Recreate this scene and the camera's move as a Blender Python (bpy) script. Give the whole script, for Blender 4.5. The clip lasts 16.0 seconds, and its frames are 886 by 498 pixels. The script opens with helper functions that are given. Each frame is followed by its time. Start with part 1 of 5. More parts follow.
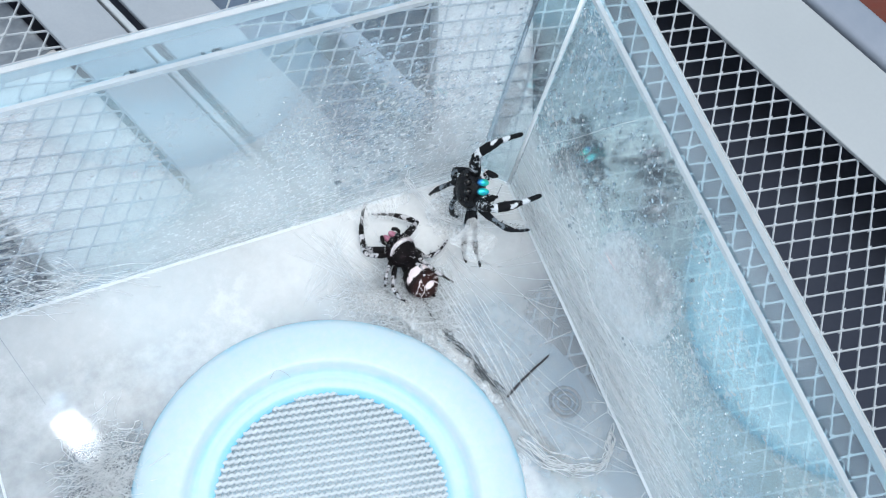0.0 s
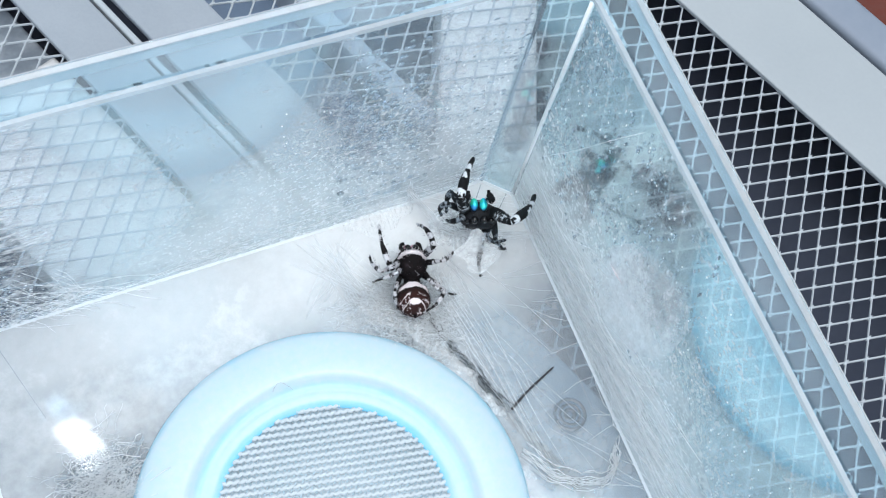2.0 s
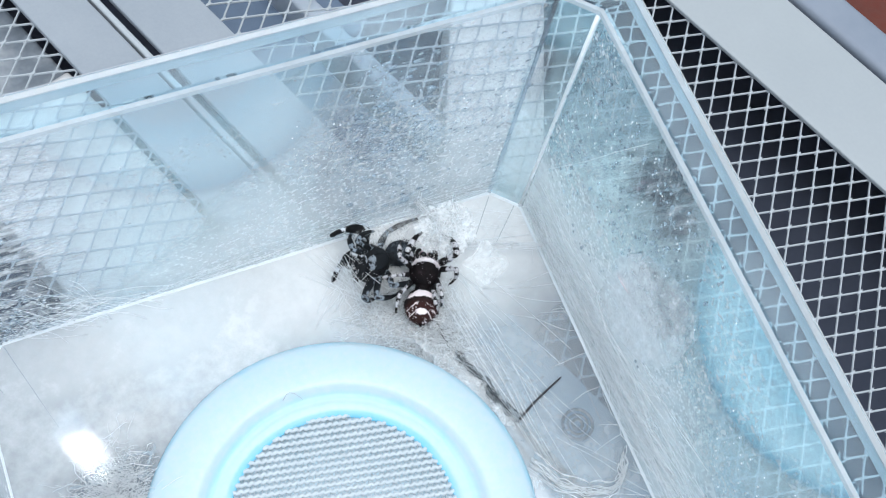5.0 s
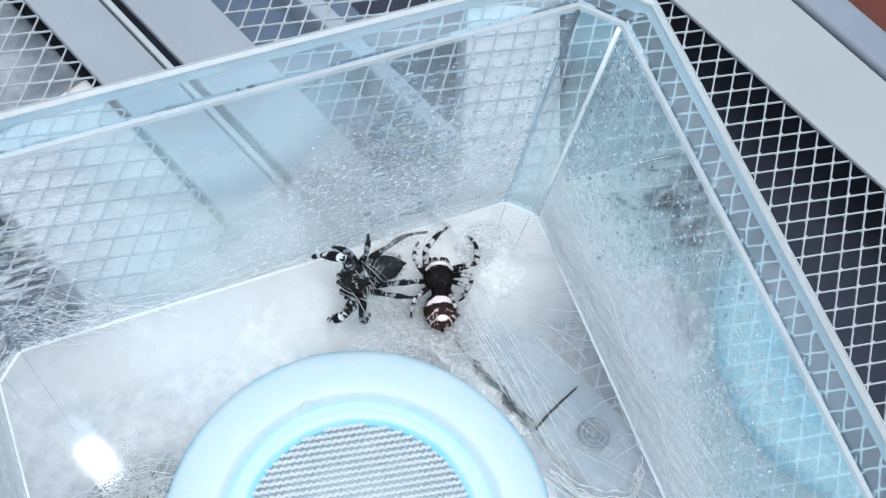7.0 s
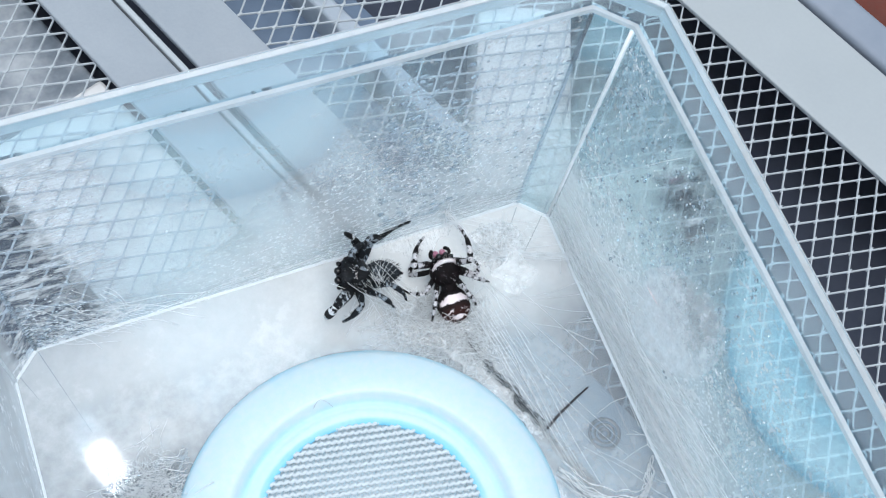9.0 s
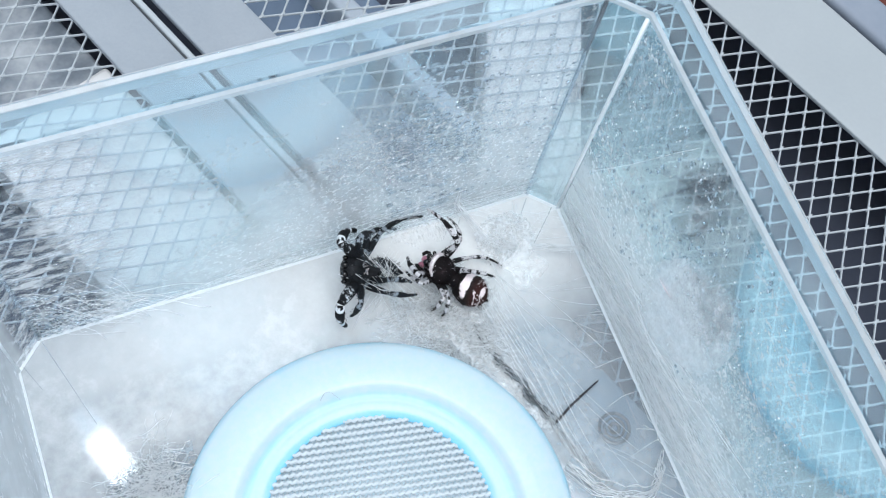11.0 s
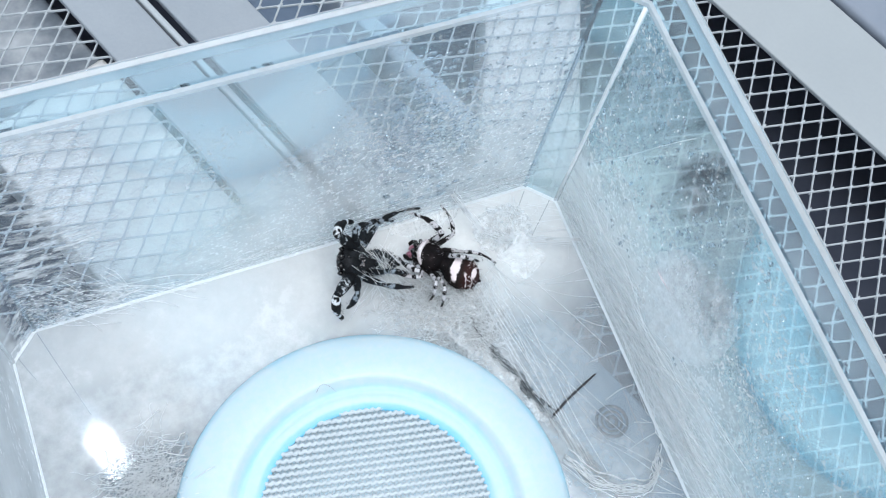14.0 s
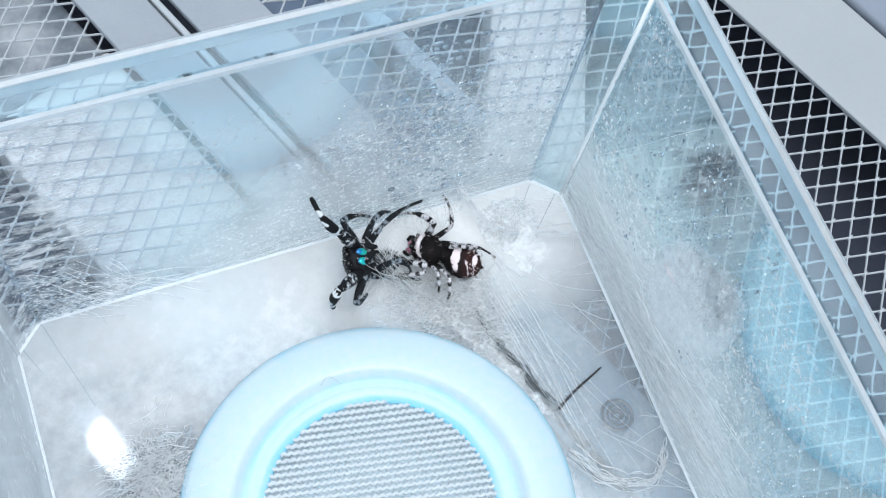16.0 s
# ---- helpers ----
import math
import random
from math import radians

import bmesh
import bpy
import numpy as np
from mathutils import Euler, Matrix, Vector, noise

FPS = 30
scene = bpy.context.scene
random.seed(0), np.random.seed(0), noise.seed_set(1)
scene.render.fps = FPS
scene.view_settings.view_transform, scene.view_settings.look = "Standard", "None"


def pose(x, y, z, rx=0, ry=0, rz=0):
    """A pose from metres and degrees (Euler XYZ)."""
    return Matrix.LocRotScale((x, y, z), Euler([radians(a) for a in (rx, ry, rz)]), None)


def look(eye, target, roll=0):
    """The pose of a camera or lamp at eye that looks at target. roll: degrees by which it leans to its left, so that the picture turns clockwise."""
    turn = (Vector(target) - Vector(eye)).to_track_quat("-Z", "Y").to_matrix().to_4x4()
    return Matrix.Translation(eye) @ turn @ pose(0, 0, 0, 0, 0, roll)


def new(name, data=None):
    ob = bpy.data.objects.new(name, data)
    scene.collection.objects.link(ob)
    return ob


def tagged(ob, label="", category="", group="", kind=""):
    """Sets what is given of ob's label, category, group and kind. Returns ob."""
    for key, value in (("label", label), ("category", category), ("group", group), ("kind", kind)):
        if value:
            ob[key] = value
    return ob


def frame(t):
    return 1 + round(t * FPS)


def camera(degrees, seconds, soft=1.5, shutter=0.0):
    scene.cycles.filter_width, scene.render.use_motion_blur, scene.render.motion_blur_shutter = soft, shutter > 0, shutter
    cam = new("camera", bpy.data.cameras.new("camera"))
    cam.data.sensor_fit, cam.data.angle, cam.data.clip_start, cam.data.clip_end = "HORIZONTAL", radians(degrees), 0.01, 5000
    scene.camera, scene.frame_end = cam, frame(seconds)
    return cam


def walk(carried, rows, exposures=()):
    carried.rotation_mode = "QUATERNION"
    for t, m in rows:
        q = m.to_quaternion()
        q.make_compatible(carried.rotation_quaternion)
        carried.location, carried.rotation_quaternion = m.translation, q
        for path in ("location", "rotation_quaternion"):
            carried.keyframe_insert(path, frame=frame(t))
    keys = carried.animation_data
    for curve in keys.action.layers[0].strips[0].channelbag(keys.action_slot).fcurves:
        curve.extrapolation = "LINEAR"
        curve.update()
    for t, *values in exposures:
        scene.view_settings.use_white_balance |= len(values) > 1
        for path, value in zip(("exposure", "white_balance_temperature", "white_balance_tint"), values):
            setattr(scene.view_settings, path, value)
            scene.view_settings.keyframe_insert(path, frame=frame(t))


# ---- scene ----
cam = camera(42.1, 16.0, soft=1.15)
walk(cam, [
    (0, pose(0.03811, -0.10442, 0.25007, 23.121, -7.308, -21.993)),
    (0.5, pose(0.03891, -0.10352, 0.24943, 23.252, -7.136, -22.255)),
    (1, pose(0.03919, -0.10185, 0.24855, 23.028, -7.277, -22.133)),
    (1.5, pose(0.03915, -0.10143, 0.24803, 23.111, -7.259, -21.969)),
    (2, pose(0.03864, -0.10123, 0.24883, 23.136, -7.312, -22.004)),
    (2.5, pose(0.03859, -0.10158, 0.24967, 23.076, -7.370, -21.991)),
    (3, pose(0.03891, -0.10294, 0.24999, 23.371, -7.162, -22.132)),
    (3.5, pose(0.03875, -0.10284, 0.25038, 23.365, -7.237, -22.154)),
    (4, pose(0.03857, -0.10315, 0.25028, 23.523, -7.150, -22.036)),
    (6.5, pose(0.03604, -0.10204, 0.25162, 24.163, -6.712, -21.639)),
    (7, pose(0.03533, -0.10127, 0.25140, 24.089, -6.799, -21.478)),
    (7.5, pose(0.03411, -0.10062, 0.25088, 24.125, -6.791, -21.506)),
    (8, pose(0.03362, -0.10088, 0.25198, 24.054, -6.842, -21.326)),
    (8.5, pose(0.03336, -0.10146, 0.25325, 24.145, -6.721, -21.350)),
    (11, pose(0.03238, -0.09972, 0.24968, 23.660, -6.705, -20.935)),
    (11.5, pose(0.03232, -0.09981, 0.24931, 23.590, -6.763, -20.965)),
    (12, pose(0.03252, -0.10046, 0.24926, 23.563, -6.739, -20.901)),
    (12.5, pose(0.03246, -0.10056, 0.24911, 23.562, -6.729, -20.912)),
    (13, pose(0.03278, -0.10150, 0.24851, 23.682, -6.711, -20.951)),
    (13.5, pose(0.03282, -0.10072, 0.24874, 23.599, -6.704, -20.967)),
    (14, pose(0.03299, -0.10115, 0.24786, 23.634, -6.722, -20.786)),
    (14.5, pose(0.03254, -0.10145, 0.24741, 23.694, -6.748, -20.847)),
    (15, pose(0.03274, -0.10186, 0.24705, 23.673, -6.556, -20.788)),
    (15.5, pose(0.03258, -0.10221, 0.24601, 23.672, -6.638, -20.702)),
    (16, pose(0.03217, -0.10280, 0.24666, 23.731, -6.598, -20.592)),
], exposures=[(0, 0.0), (16, 0.0)])

MM = 0.001
FW = 130.0          # inner width of the box floor
WH = 81.0           # inner wall height
CH = 5.9            # corner chamfer

# ---------------------------------------------------------------- world and lamps
world = bpy.data.worlds.new("room_light")
scene.world = world
world.use_nodes = True
wn, wl = world.node_tree.nodes, world.node_tree.links
wn.clear()
w_out, w_bg = wn.new("ShaderNodeOutputWorld"), wn.new("ShaderNodeBackground")
w_co, w_sep, w_ramp = wn.new("ShaderNodeTexCoord"), wn.new("ShaderNodeSeparateXYZ"), wn.new("ShaderNodeValToRGB")
w_ramp.color_ramp.elements[0].position, w_ramp.color_ramp.elements[0].color = 0.0, (0.73, 0.80, 0.87, 1)
w_ramp.color_ramp.elements[1].position, w_ramp.color_ramp.elements[1].color = 0.75, (0.87, 0.93, 1.0, 1)
wl.new(w_co.outputs["Generated"], w_sep.inputs[0])
wl.new(w_sep.outputs["Z"], w_ramp.inputs[0])
wl.new(w_ramp.outputs[0], w_bg.inputs[0])
w_bg.inputs[1].default_value = 1.12
wl.new(w_bg.outputs[0], w_out.inputs[0])


def area_lamp(name, eye, target, sx, sy, power, colour):
    data = bpy.data.lights.new(name, "AREA")
    data.shape, data.size, data.size_y, data.energy, data.color = "RECTANGLE", sx, sy, power, colour
    ob = new(name, data)
    ob.matrix_world = look(eye, target)
    return ob


# the ceiling lamp and the bright window strip that the glossy floor mirrors
area_lamp("ceiling_lamp", (-0.077, 0.30, 1.12), (0.065, -0.05, 0), 0.033, 0.100, 0.32, (0.94, 0.97, 1.0))
area_lamp("ceiling_panel", (0.42, 0.76, 1.80), (0.045, -0.02, 0), 1.30, 0.26, 1.2, (0.98, 0.98, 0.98))


# unseen overhead fill added to brighten the box floor and its corner
area_lamp("overhead_fill", (0.1, -0.45, 2.0), (0.065, -0.05, 0), 1.4, 1.3, 31.0, (1.0, 0.985, 0.985))


# ---------------------------------------------------------------- materials
def material(name):
    m = bpy.data.materials.new(name)
    m.use_nodes = True
    m.node_tree.nodes.clear()
    return m, m.node_tree.nodes, m.node_tree.links


def output(n, l, socket):
    l.new(socket, n.new("ShaderNodeOutputMaterial").inputs[0])


def noise_tex(n, l, scale, detail=4, rough=0.55, stretch=(1, 1, 1), space="Object"):
    co, mp, tx = n.new("ShaderNodeTexCoord"), n.new("ShaderNodeMapping"), n.new("ShaderNodeTexNoise")
    mp.inputs["Scale"].default_value = stretch
    tx.inputs["Scale"].default_value, tx.inputs["Detail"].default_value, tx.inputs["Roughness"].default_value = scale, detail, rough
    l.new(co.outputs[space], mp.inputs[0])
    l.new(mp.outputs[0], tx.inputs[0])
    return tx.outputs[0]


def remap(n, l, socket, a, b, lo, hi):
    r = n.new("ShaderNodeMapRange")
    for i, v in zip((1, 2, 3, 4), (a, b, lo, hi)):
        r.inputs[i].default_value = v
    l.new(socket, r.inputs[0])
    return r.outputs[0]


def maths(n, l, op, a, b=None):
    m = n.new("ShaderNodeMath")
    m.operation = op
    for i, v in enumerate((a, b)):
        if v is None:
            continue
        if isinstance(v, (int, float)):
            m.inputs[i].default_value = v
        else:
            l.new(v, m.inputs[i])
    return m.outputs[0]


def ramp(n, l, socket, stops):
    r = n.new("ShaderNodeValToRGB")
    while len(r.color_ramp.elements) < len(stops):
        r.color_ramp.elements.new(0.5)
    for e, (p, c) in zip(r.color_ramp.elements, stops):
        e.position, e.color = p, (*c, 1)
    l.new(socket, r.inputs[0])
    return r.outputs[0]


def bump(n, l, socket, strength, distance):
    b = n.new("ShaderNodeBump")
    b.inputs["Strength"].default_value, b.inputs["Distance"].default_value = strength, distance
    l.new(socket, b.inputs["Height"])
    return b.outputs[0]


def mix_shader(n, l, fac, a, b):
    m = n.new("ShaderNodeMixShader")
    if isinstance(fac, (int, float)):
        m.inputs[0].default_value = fac
    else:
        l.new(fac, m.inputs[0])
    l.new(a, m.inputs[1])
    l.new(b, m.inputs[2])
    return m.outputs[0]


def surface(name, stops, scale, rough=(0.4, 0.6), metal=0.0, relief=0.0, fine=6.0, stretch=(1, 1, 1), coat=0.0, spec=0.5):
    """An opaque surface: colour, gloss and relief vary at a coarse and a fine scale (per metre)."""
    m, n, l = material(name)
    p = n.new("ShaderNodeBsdfPrincipled")
    big, small = noise_tex(n, l, scale, 5, 0.6, stretch), noise_tex(n, l, scale * fine, 4, 0.6, stretch)
    both = maths(n, l, "ADD", maths(n, l, "MULTIPLY", big, 0.65), maths(n, l, "MULTIPLY", small, 0.35))
    l.new(ramp(n, l, both, stops), p.inputs["Base Color"])
    l.new(remap(n, l, small, 0.3, 0.7, *rough), p.inputs["Roughness"])
    p.inputs["Metallic"].default_value = metal
    p.inputs["Coat Weight"].default_value = coat
    p.inputs["Specular IOR Level"].default_value = spec
    if relief:
        l.new(bump(n, l, small, 0.6, relief), p.inputs["Normal"])
    output(n, l, p.outputs[0])
    return m


def clear_plastic(name, haze_lo, haze_hi, scale, stretch=(1, 1, 1), tint=(0.87, 0.95, 1.0), gloss=0.03, waves=0.0, wave_scale=140, back=0.45, fleck=0.0, skirt=0.0, clear_right=0.0, sheen=(0.95, 0.98, 1.0), milk=0.88):
    """Clear moulded plastic: see-through, mirror gloss that grows at a slant, and a milky film of silk, scuffs and
    painted reflections.
    """
    m, n, l = material(name)
    tr, df, tl, gl = (n.new("ShaderNodeBsdf" + k) for k in ("Transparent", "Diffuse", "Translucent", "Glossy"))
    tr.inputs[0].default_value = (*tint, 1)
    df.inputs[0].default_value = (milk, milk + 0.012, milk + 0.016, 1)
    tl.inputs[0].default_value = (0.88, 0.91, 0.93, 1)
    gl.inputs["Roughness"].default_value = gloss
    gl.inputs["Color"].default_value = (*sheen, 1)
    big, small = noise_tex(n, l, scale, 4, 0.6, stretch), noise_tex(n, l, scale * 11, 5, 0.7, stretch)
    film = maths(n, l, "ADD", maths(n, l, "MULTIPLY", big, 0.6), maths(n, l, "MULTIPLY", small, 0.4))
    haze = remap(n, l, film, 0.36, 0.66, haze_lo, haze_hi)
    if clear_right:                          # the floor's haze is thinner beside the vent
        co, sep = n.new("ShaderNodeTexCoord"), n.new("ShaderNodeSeparateXYZ")
        l.new(co.outputs["Object"], sep.inputs[0])
        ragged = maths(n, l, "ADD", sep.outputs["X"], maths(n, l, "MULTIPLY", maths(n, l, "SUBTRACT", noise_tex(n, l, 60, 4, 0.6), 0.5), 0.02))
        haze = maths(n, l, "MULTIPLY", haze, maths(n, l, "MAXIMUM", remap(n, l, ragged, 0.098, 0.108, 1.0, clear_right), remap(n, l, sep.outputs["Y"], -0.050, -0.018, 0.0, 1.0)))
        # extra milkiness towards the back wall paints the floor's bright reflections
        haze = maths(n, l, "MAXIMUM", haze, maths(n, l, "MULTIPLY", remap(n, l, maths(n, l, "ADD", sep.outputs["Y"], maths(n, l, "MULTIPLY", maths(n, l, "SUBTRACT", big, 0.5), 0.02)), -0.042, -0.012, 0.0, 0.82), maths(n, l, "MULTIPLY", remap(n, l, sep.outputs["X"], 0.05, 0.095, 0.66, 1.06), remap(n, l, small, 0.3, 0.7, 0.85, 1.0))))
        haze = maths(n, l, "MULTIPLY", haze, remap(n, l, ragged, 0.050, 0.078, 0.95, 1.0))
        left = maths(n, l, "ABSOLUTE", maths(n, l, "SUBTRACT", ragged, 0.021))
        haze = maths(n, l, "MULTIPLY", haze, maths(n, l, "MAXIMUM", remap(n, l, left, 0.004, 0.014, 0.35, 1.0), remap(n, l, sep.outputs["Y"], -0.042, -0.030, 0.0, 1.0)))
    if skirt:                                # silk film, plus painted haze of the mirrored floor, thinning upward
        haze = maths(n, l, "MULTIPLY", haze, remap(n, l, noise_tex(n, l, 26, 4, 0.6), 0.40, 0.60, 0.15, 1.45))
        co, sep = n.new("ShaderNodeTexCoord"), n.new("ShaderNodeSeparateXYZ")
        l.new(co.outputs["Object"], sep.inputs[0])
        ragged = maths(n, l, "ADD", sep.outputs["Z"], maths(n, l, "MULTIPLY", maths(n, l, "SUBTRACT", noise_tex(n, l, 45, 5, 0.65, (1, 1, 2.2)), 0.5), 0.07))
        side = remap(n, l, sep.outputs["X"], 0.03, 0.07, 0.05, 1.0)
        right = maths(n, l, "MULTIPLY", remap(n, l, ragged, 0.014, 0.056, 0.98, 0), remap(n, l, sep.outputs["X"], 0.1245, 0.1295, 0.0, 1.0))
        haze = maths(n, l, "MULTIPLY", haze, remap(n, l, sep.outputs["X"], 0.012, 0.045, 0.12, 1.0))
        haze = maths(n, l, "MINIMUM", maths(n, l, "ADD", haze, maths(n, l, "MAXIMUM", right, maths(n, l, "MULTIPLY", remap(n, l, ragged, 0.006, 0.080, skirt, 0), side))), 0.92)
    if fleck:
        spots = maths(n, l, "MAXIMUM", noise_tex(n, l, 620, 3, 0.6, stretch), maths(n, l, "SUBTRACT", noise_tex(n, l, 1500, 2, 0.6, stretch), 0.03))
        patch = remap(n, l, noise_tex(n, l, 22, 3, 0.5), 0.40, 0.60, 0.08, fleck)
        fx = n.new("ShaderNodeSeparateXYZ")
        l.new(n.new("ShaderNodeTexCoord").outputs["Object"], fx.inputs[0])
        patch = maths(n, l, "MULTIPLY", patch, remap(n, l, fx.outputs["X"], 0.035, 0.085, 0.12, 1.0))
        streaky = remap(n, l, noise_tex(n, l, 420, 4, 0.7, (0.35, 1, 1)), 0.46, 0.60, 0.0, 0.8)       # streaks of silk on the near end
        streaky = maths(n, l, "MULTIPLY", streaky, remap(n, l, noise_tex(n, l, 70, 3, 0.6), 0.38, 0.58, 0.2, 1.0))
        haze = maths(n, l, "ADD", haze, maths(n, l, "MULTIPLY", streaky, remap(n, l, fx.outputs["X"], 0.022, 0.032, 1.0, 0.0)))
        haze = maths(n, l, "MINIMUM", maths(n, l, "ADD", haze, maths(n, l, "MULTIPLY", remap(n, l, spots, 0.56, 0.64, 0, 1), patch)), 0.95)
    if skirt:                                # the far end of the side wall is cleaner
        fy = n.new("ShaderNodeSeparateXYZ")
        l.new(n.new("ShaderNodeTexCoord").outputs["Object"], fy.inputs[0])
        # added haze on the back wall paints the brightness it mirrors
        mirror_haze = maths(n, l, "MULTIPLY", remap(n, l, fy.outputs["X"], 0.024, 0.036, 0.0, 0.13), remap(n, l, fy.outputs["X"], 0.070, 0.086, 1.0, 0.1))
        mirror_haze = maths(n, l, "MULTIPLY", maths(n, l, "MULTIPLY", mirror_haze, remap(n, l, fy.outputs["Y"], -0.0045, -0.002, 0.0, 1.0)), remap(n, l, noise_tex(n, l, 35, 4, 0.6), 0.35, 0.62, 0.55, 1.25))
        haze = maths(n, l, "MINIMUM", maths(n, l, "ADD", haze, mirror_haze), 0.95)
        milky = maths(n, l, "MULTIPLY", remap(n, l, fy.outputs["Y"], -0.0045, -0.002, 0.5, 0.0), remap(n, l, fy.outputs["X"], 0.004, 0.010, 1.0, 0.0))
        haze = maths(n, l, "MAXIMUM", haze, maths(n, l, "MULTIPLY", milky, remap(n, l, noise_tex(n, l, 40, 4, 0.6), 0.35, 0.65, 0.8, 1.2)))
        corner = maths(n, l, "ADD", fy.outputs["X"], fy.outputs["Y"])        # the chamfered corner stays clear
        haze = maths(n, l, "MULTIPLY", haze, remap(n, l, corner, 0.1232, 0.1238, 1.0, 0.32))
        haze = maths(n, l, "MULTIPLY", haze, remap(n, l, maths(n, l, "ADD", fy.outputs["Y"], maths(n, l, "MULTIPLY", fy.outputs["Z"], -0.5)), -0.085, -0.115, 1.0, 0.5))
    body = mix_shader(n, l, haze, tr.outputs[0], mix_shader(n, l, back, df.outputs[0], tl.outputs[0]))
    lw = n.new("ShaderNodeLayerWeight")
    lw.inputs[0].default_value = 0.5
    slant = maths(n, l, "POWER", lw.outputs["Facing"], 2.5)
    fac = maths(n, l, "ADD", maths(n, l, "MULTIPLY", slant, 0.96), 0.04)
    fac = maths(n, l, "MULTIPLY", fac, remap(n, l, haze, 0.0, 1.0, 1.0, 0.3))     # the film dulls the gloss
    if skirt:                                # mirror strength set by place: weaker on back wall, boosted on side wall
        fb = n.new("ShaderNodeSeparateXYZ")
        l.new(n.new("ShaderNodeTexCoord").outputs["Object"], fb.inputs[0])
        mirror_gain = maths(n, l, "MINIMUM", remap(n, l, fb.outputs["X"], 0.020, 0.040, 0.10, 0.8), remap(n, l, fb.outputs["X"], 0.082, 0.095, 0.8, 0.5))
        mirror_gain = maths(n, l, "MAXIMUM", mirror_gain, remap(n, l, fb.outputs["X"], 0.1236, 0.1246, 0.0, 1.75))
        fac = maths(n, l, "MULTIPLY", fac, mirror_gain)
    if waves:
        nrm = bump(n, l, noise_tex(n, l, wave_scale, 2, 0.5), 0.5, waves)
        l.new(nrm, gl.inputs["Normal"])
    output(n, l, mix_shader(n, l, fac, body, gl.outputs[0]))
    return m


def glass_plastic(name, ior, waves, haze, tint=(0.93, 0.97, 1.0)):
    """Thick clear plastic that bends what lies behind it, with a little milky film."""
    m, n, l = material(name)
    g, df = n.new("ShaderNodeBsdfGlass"), n.new("ShaderNodeBsdfDiffuse")
    g.inputs["IOR"].default_value, g.inputs["Roughness"].default_value = ior, 0.03
    g.inputs["Color"].default_value = (*tint, 1)
    df.inputs[0].default_value = (0.62, 0.70, 0.76, 1)
    if waves:
        l.new(bump(n, l, noise_tex(n, l, 120, 1, 0.4), 0.6, waves), g.inputs["Normal"])
    film = remap(n, l, noise_tex(n, l, 40, 4, 0.6), 0.35, 0.65, haze * 0.5, haze * 1.5)
    if waves:                                # one side of the rim is scuffed less
        co, sep = n.new("ShaderNodeTexCoord"), n.new("ShaderNodeSeparateXYZ")
        l.new(co.outputs["Object"], sep.inputs[0])
        film = maths(n, l, "MULTIPLY", film, remap(n, l, sep.outputs["X"], 0.124, 0.131, 1.15, 0.65))
    output(n, l, mix_shader(n, l, film, g.outputs[0], df.outputs[0]))
    return m


def silk_film(name, lo, hi, scale, stretch=(1, 1, 1), span=(0.4, 0.62)):
    m, n, l = material(name)
    tr, df, tl = (n.new("ShaderNodeBsdf" + k) for k in ("Transparent", "Diffuse", "Translucent"))
    for s in (df, tl):
        s.inputs[0].default_value = (0.95, 0.98, 1.0, 1)
    big, small = noise_tex(n, l, scale, 3, 0.6), noise_tex(n, l, scale * 7, 6, 0.75, stretch)
    f = maths(n, l, "ADD", maths(n, l, "MULTIPLY", big, 0.5), maths(n, l, "MULTIPLY", small, 0.5))
    output(n, l, mix_shader(n, l, remap(n, l, f, *span, lo, hi), tr.outputs[0], mix_shader(n, l, 0.36, df.outputs[0], tl.outputs[0])))
    return m


def iridescent(name):
    m, n, l = material(name)
    p = n.new("ShaderNodeBsdfPrincipled")
    co, sep, c = n.new("ShaderNodeTexCoord"), n.new("ShaderNodeSeparateXYZ"), n.new("ShaderNodeMix")
    l.new(co.outputs["Object"], sep.inputs[0])
    c.data_type = "RGBA"
    l.new(remap(n, l, sep.outputs["Y"], 0.0105, 0.0109, 0, 1), c.inputs[0])      # only the front of the jaw shines
    c.inputs[6].default_value = (0.006, 0.007, 0.010, 1)
    l.new(ramp(n, l, noise_tex(n, l, 300, 3), [(0.36, (0.02, 0.05, 0.35)), (0.46, (0.02, 0.30, 0.62)), (0.52, (0.02, 0.58, 0.66)), (0.62, (0.05, 0.72, 0.45))]), c.inputs[7])
    l.new(c.outputs[2], p.inputs["Base Color"])
    p.inputs["Metallic"].default_value, p.inputs["Roughness"].default_value = 0.45, 0.3
    output(n, l, p.outputs[0])
    return m


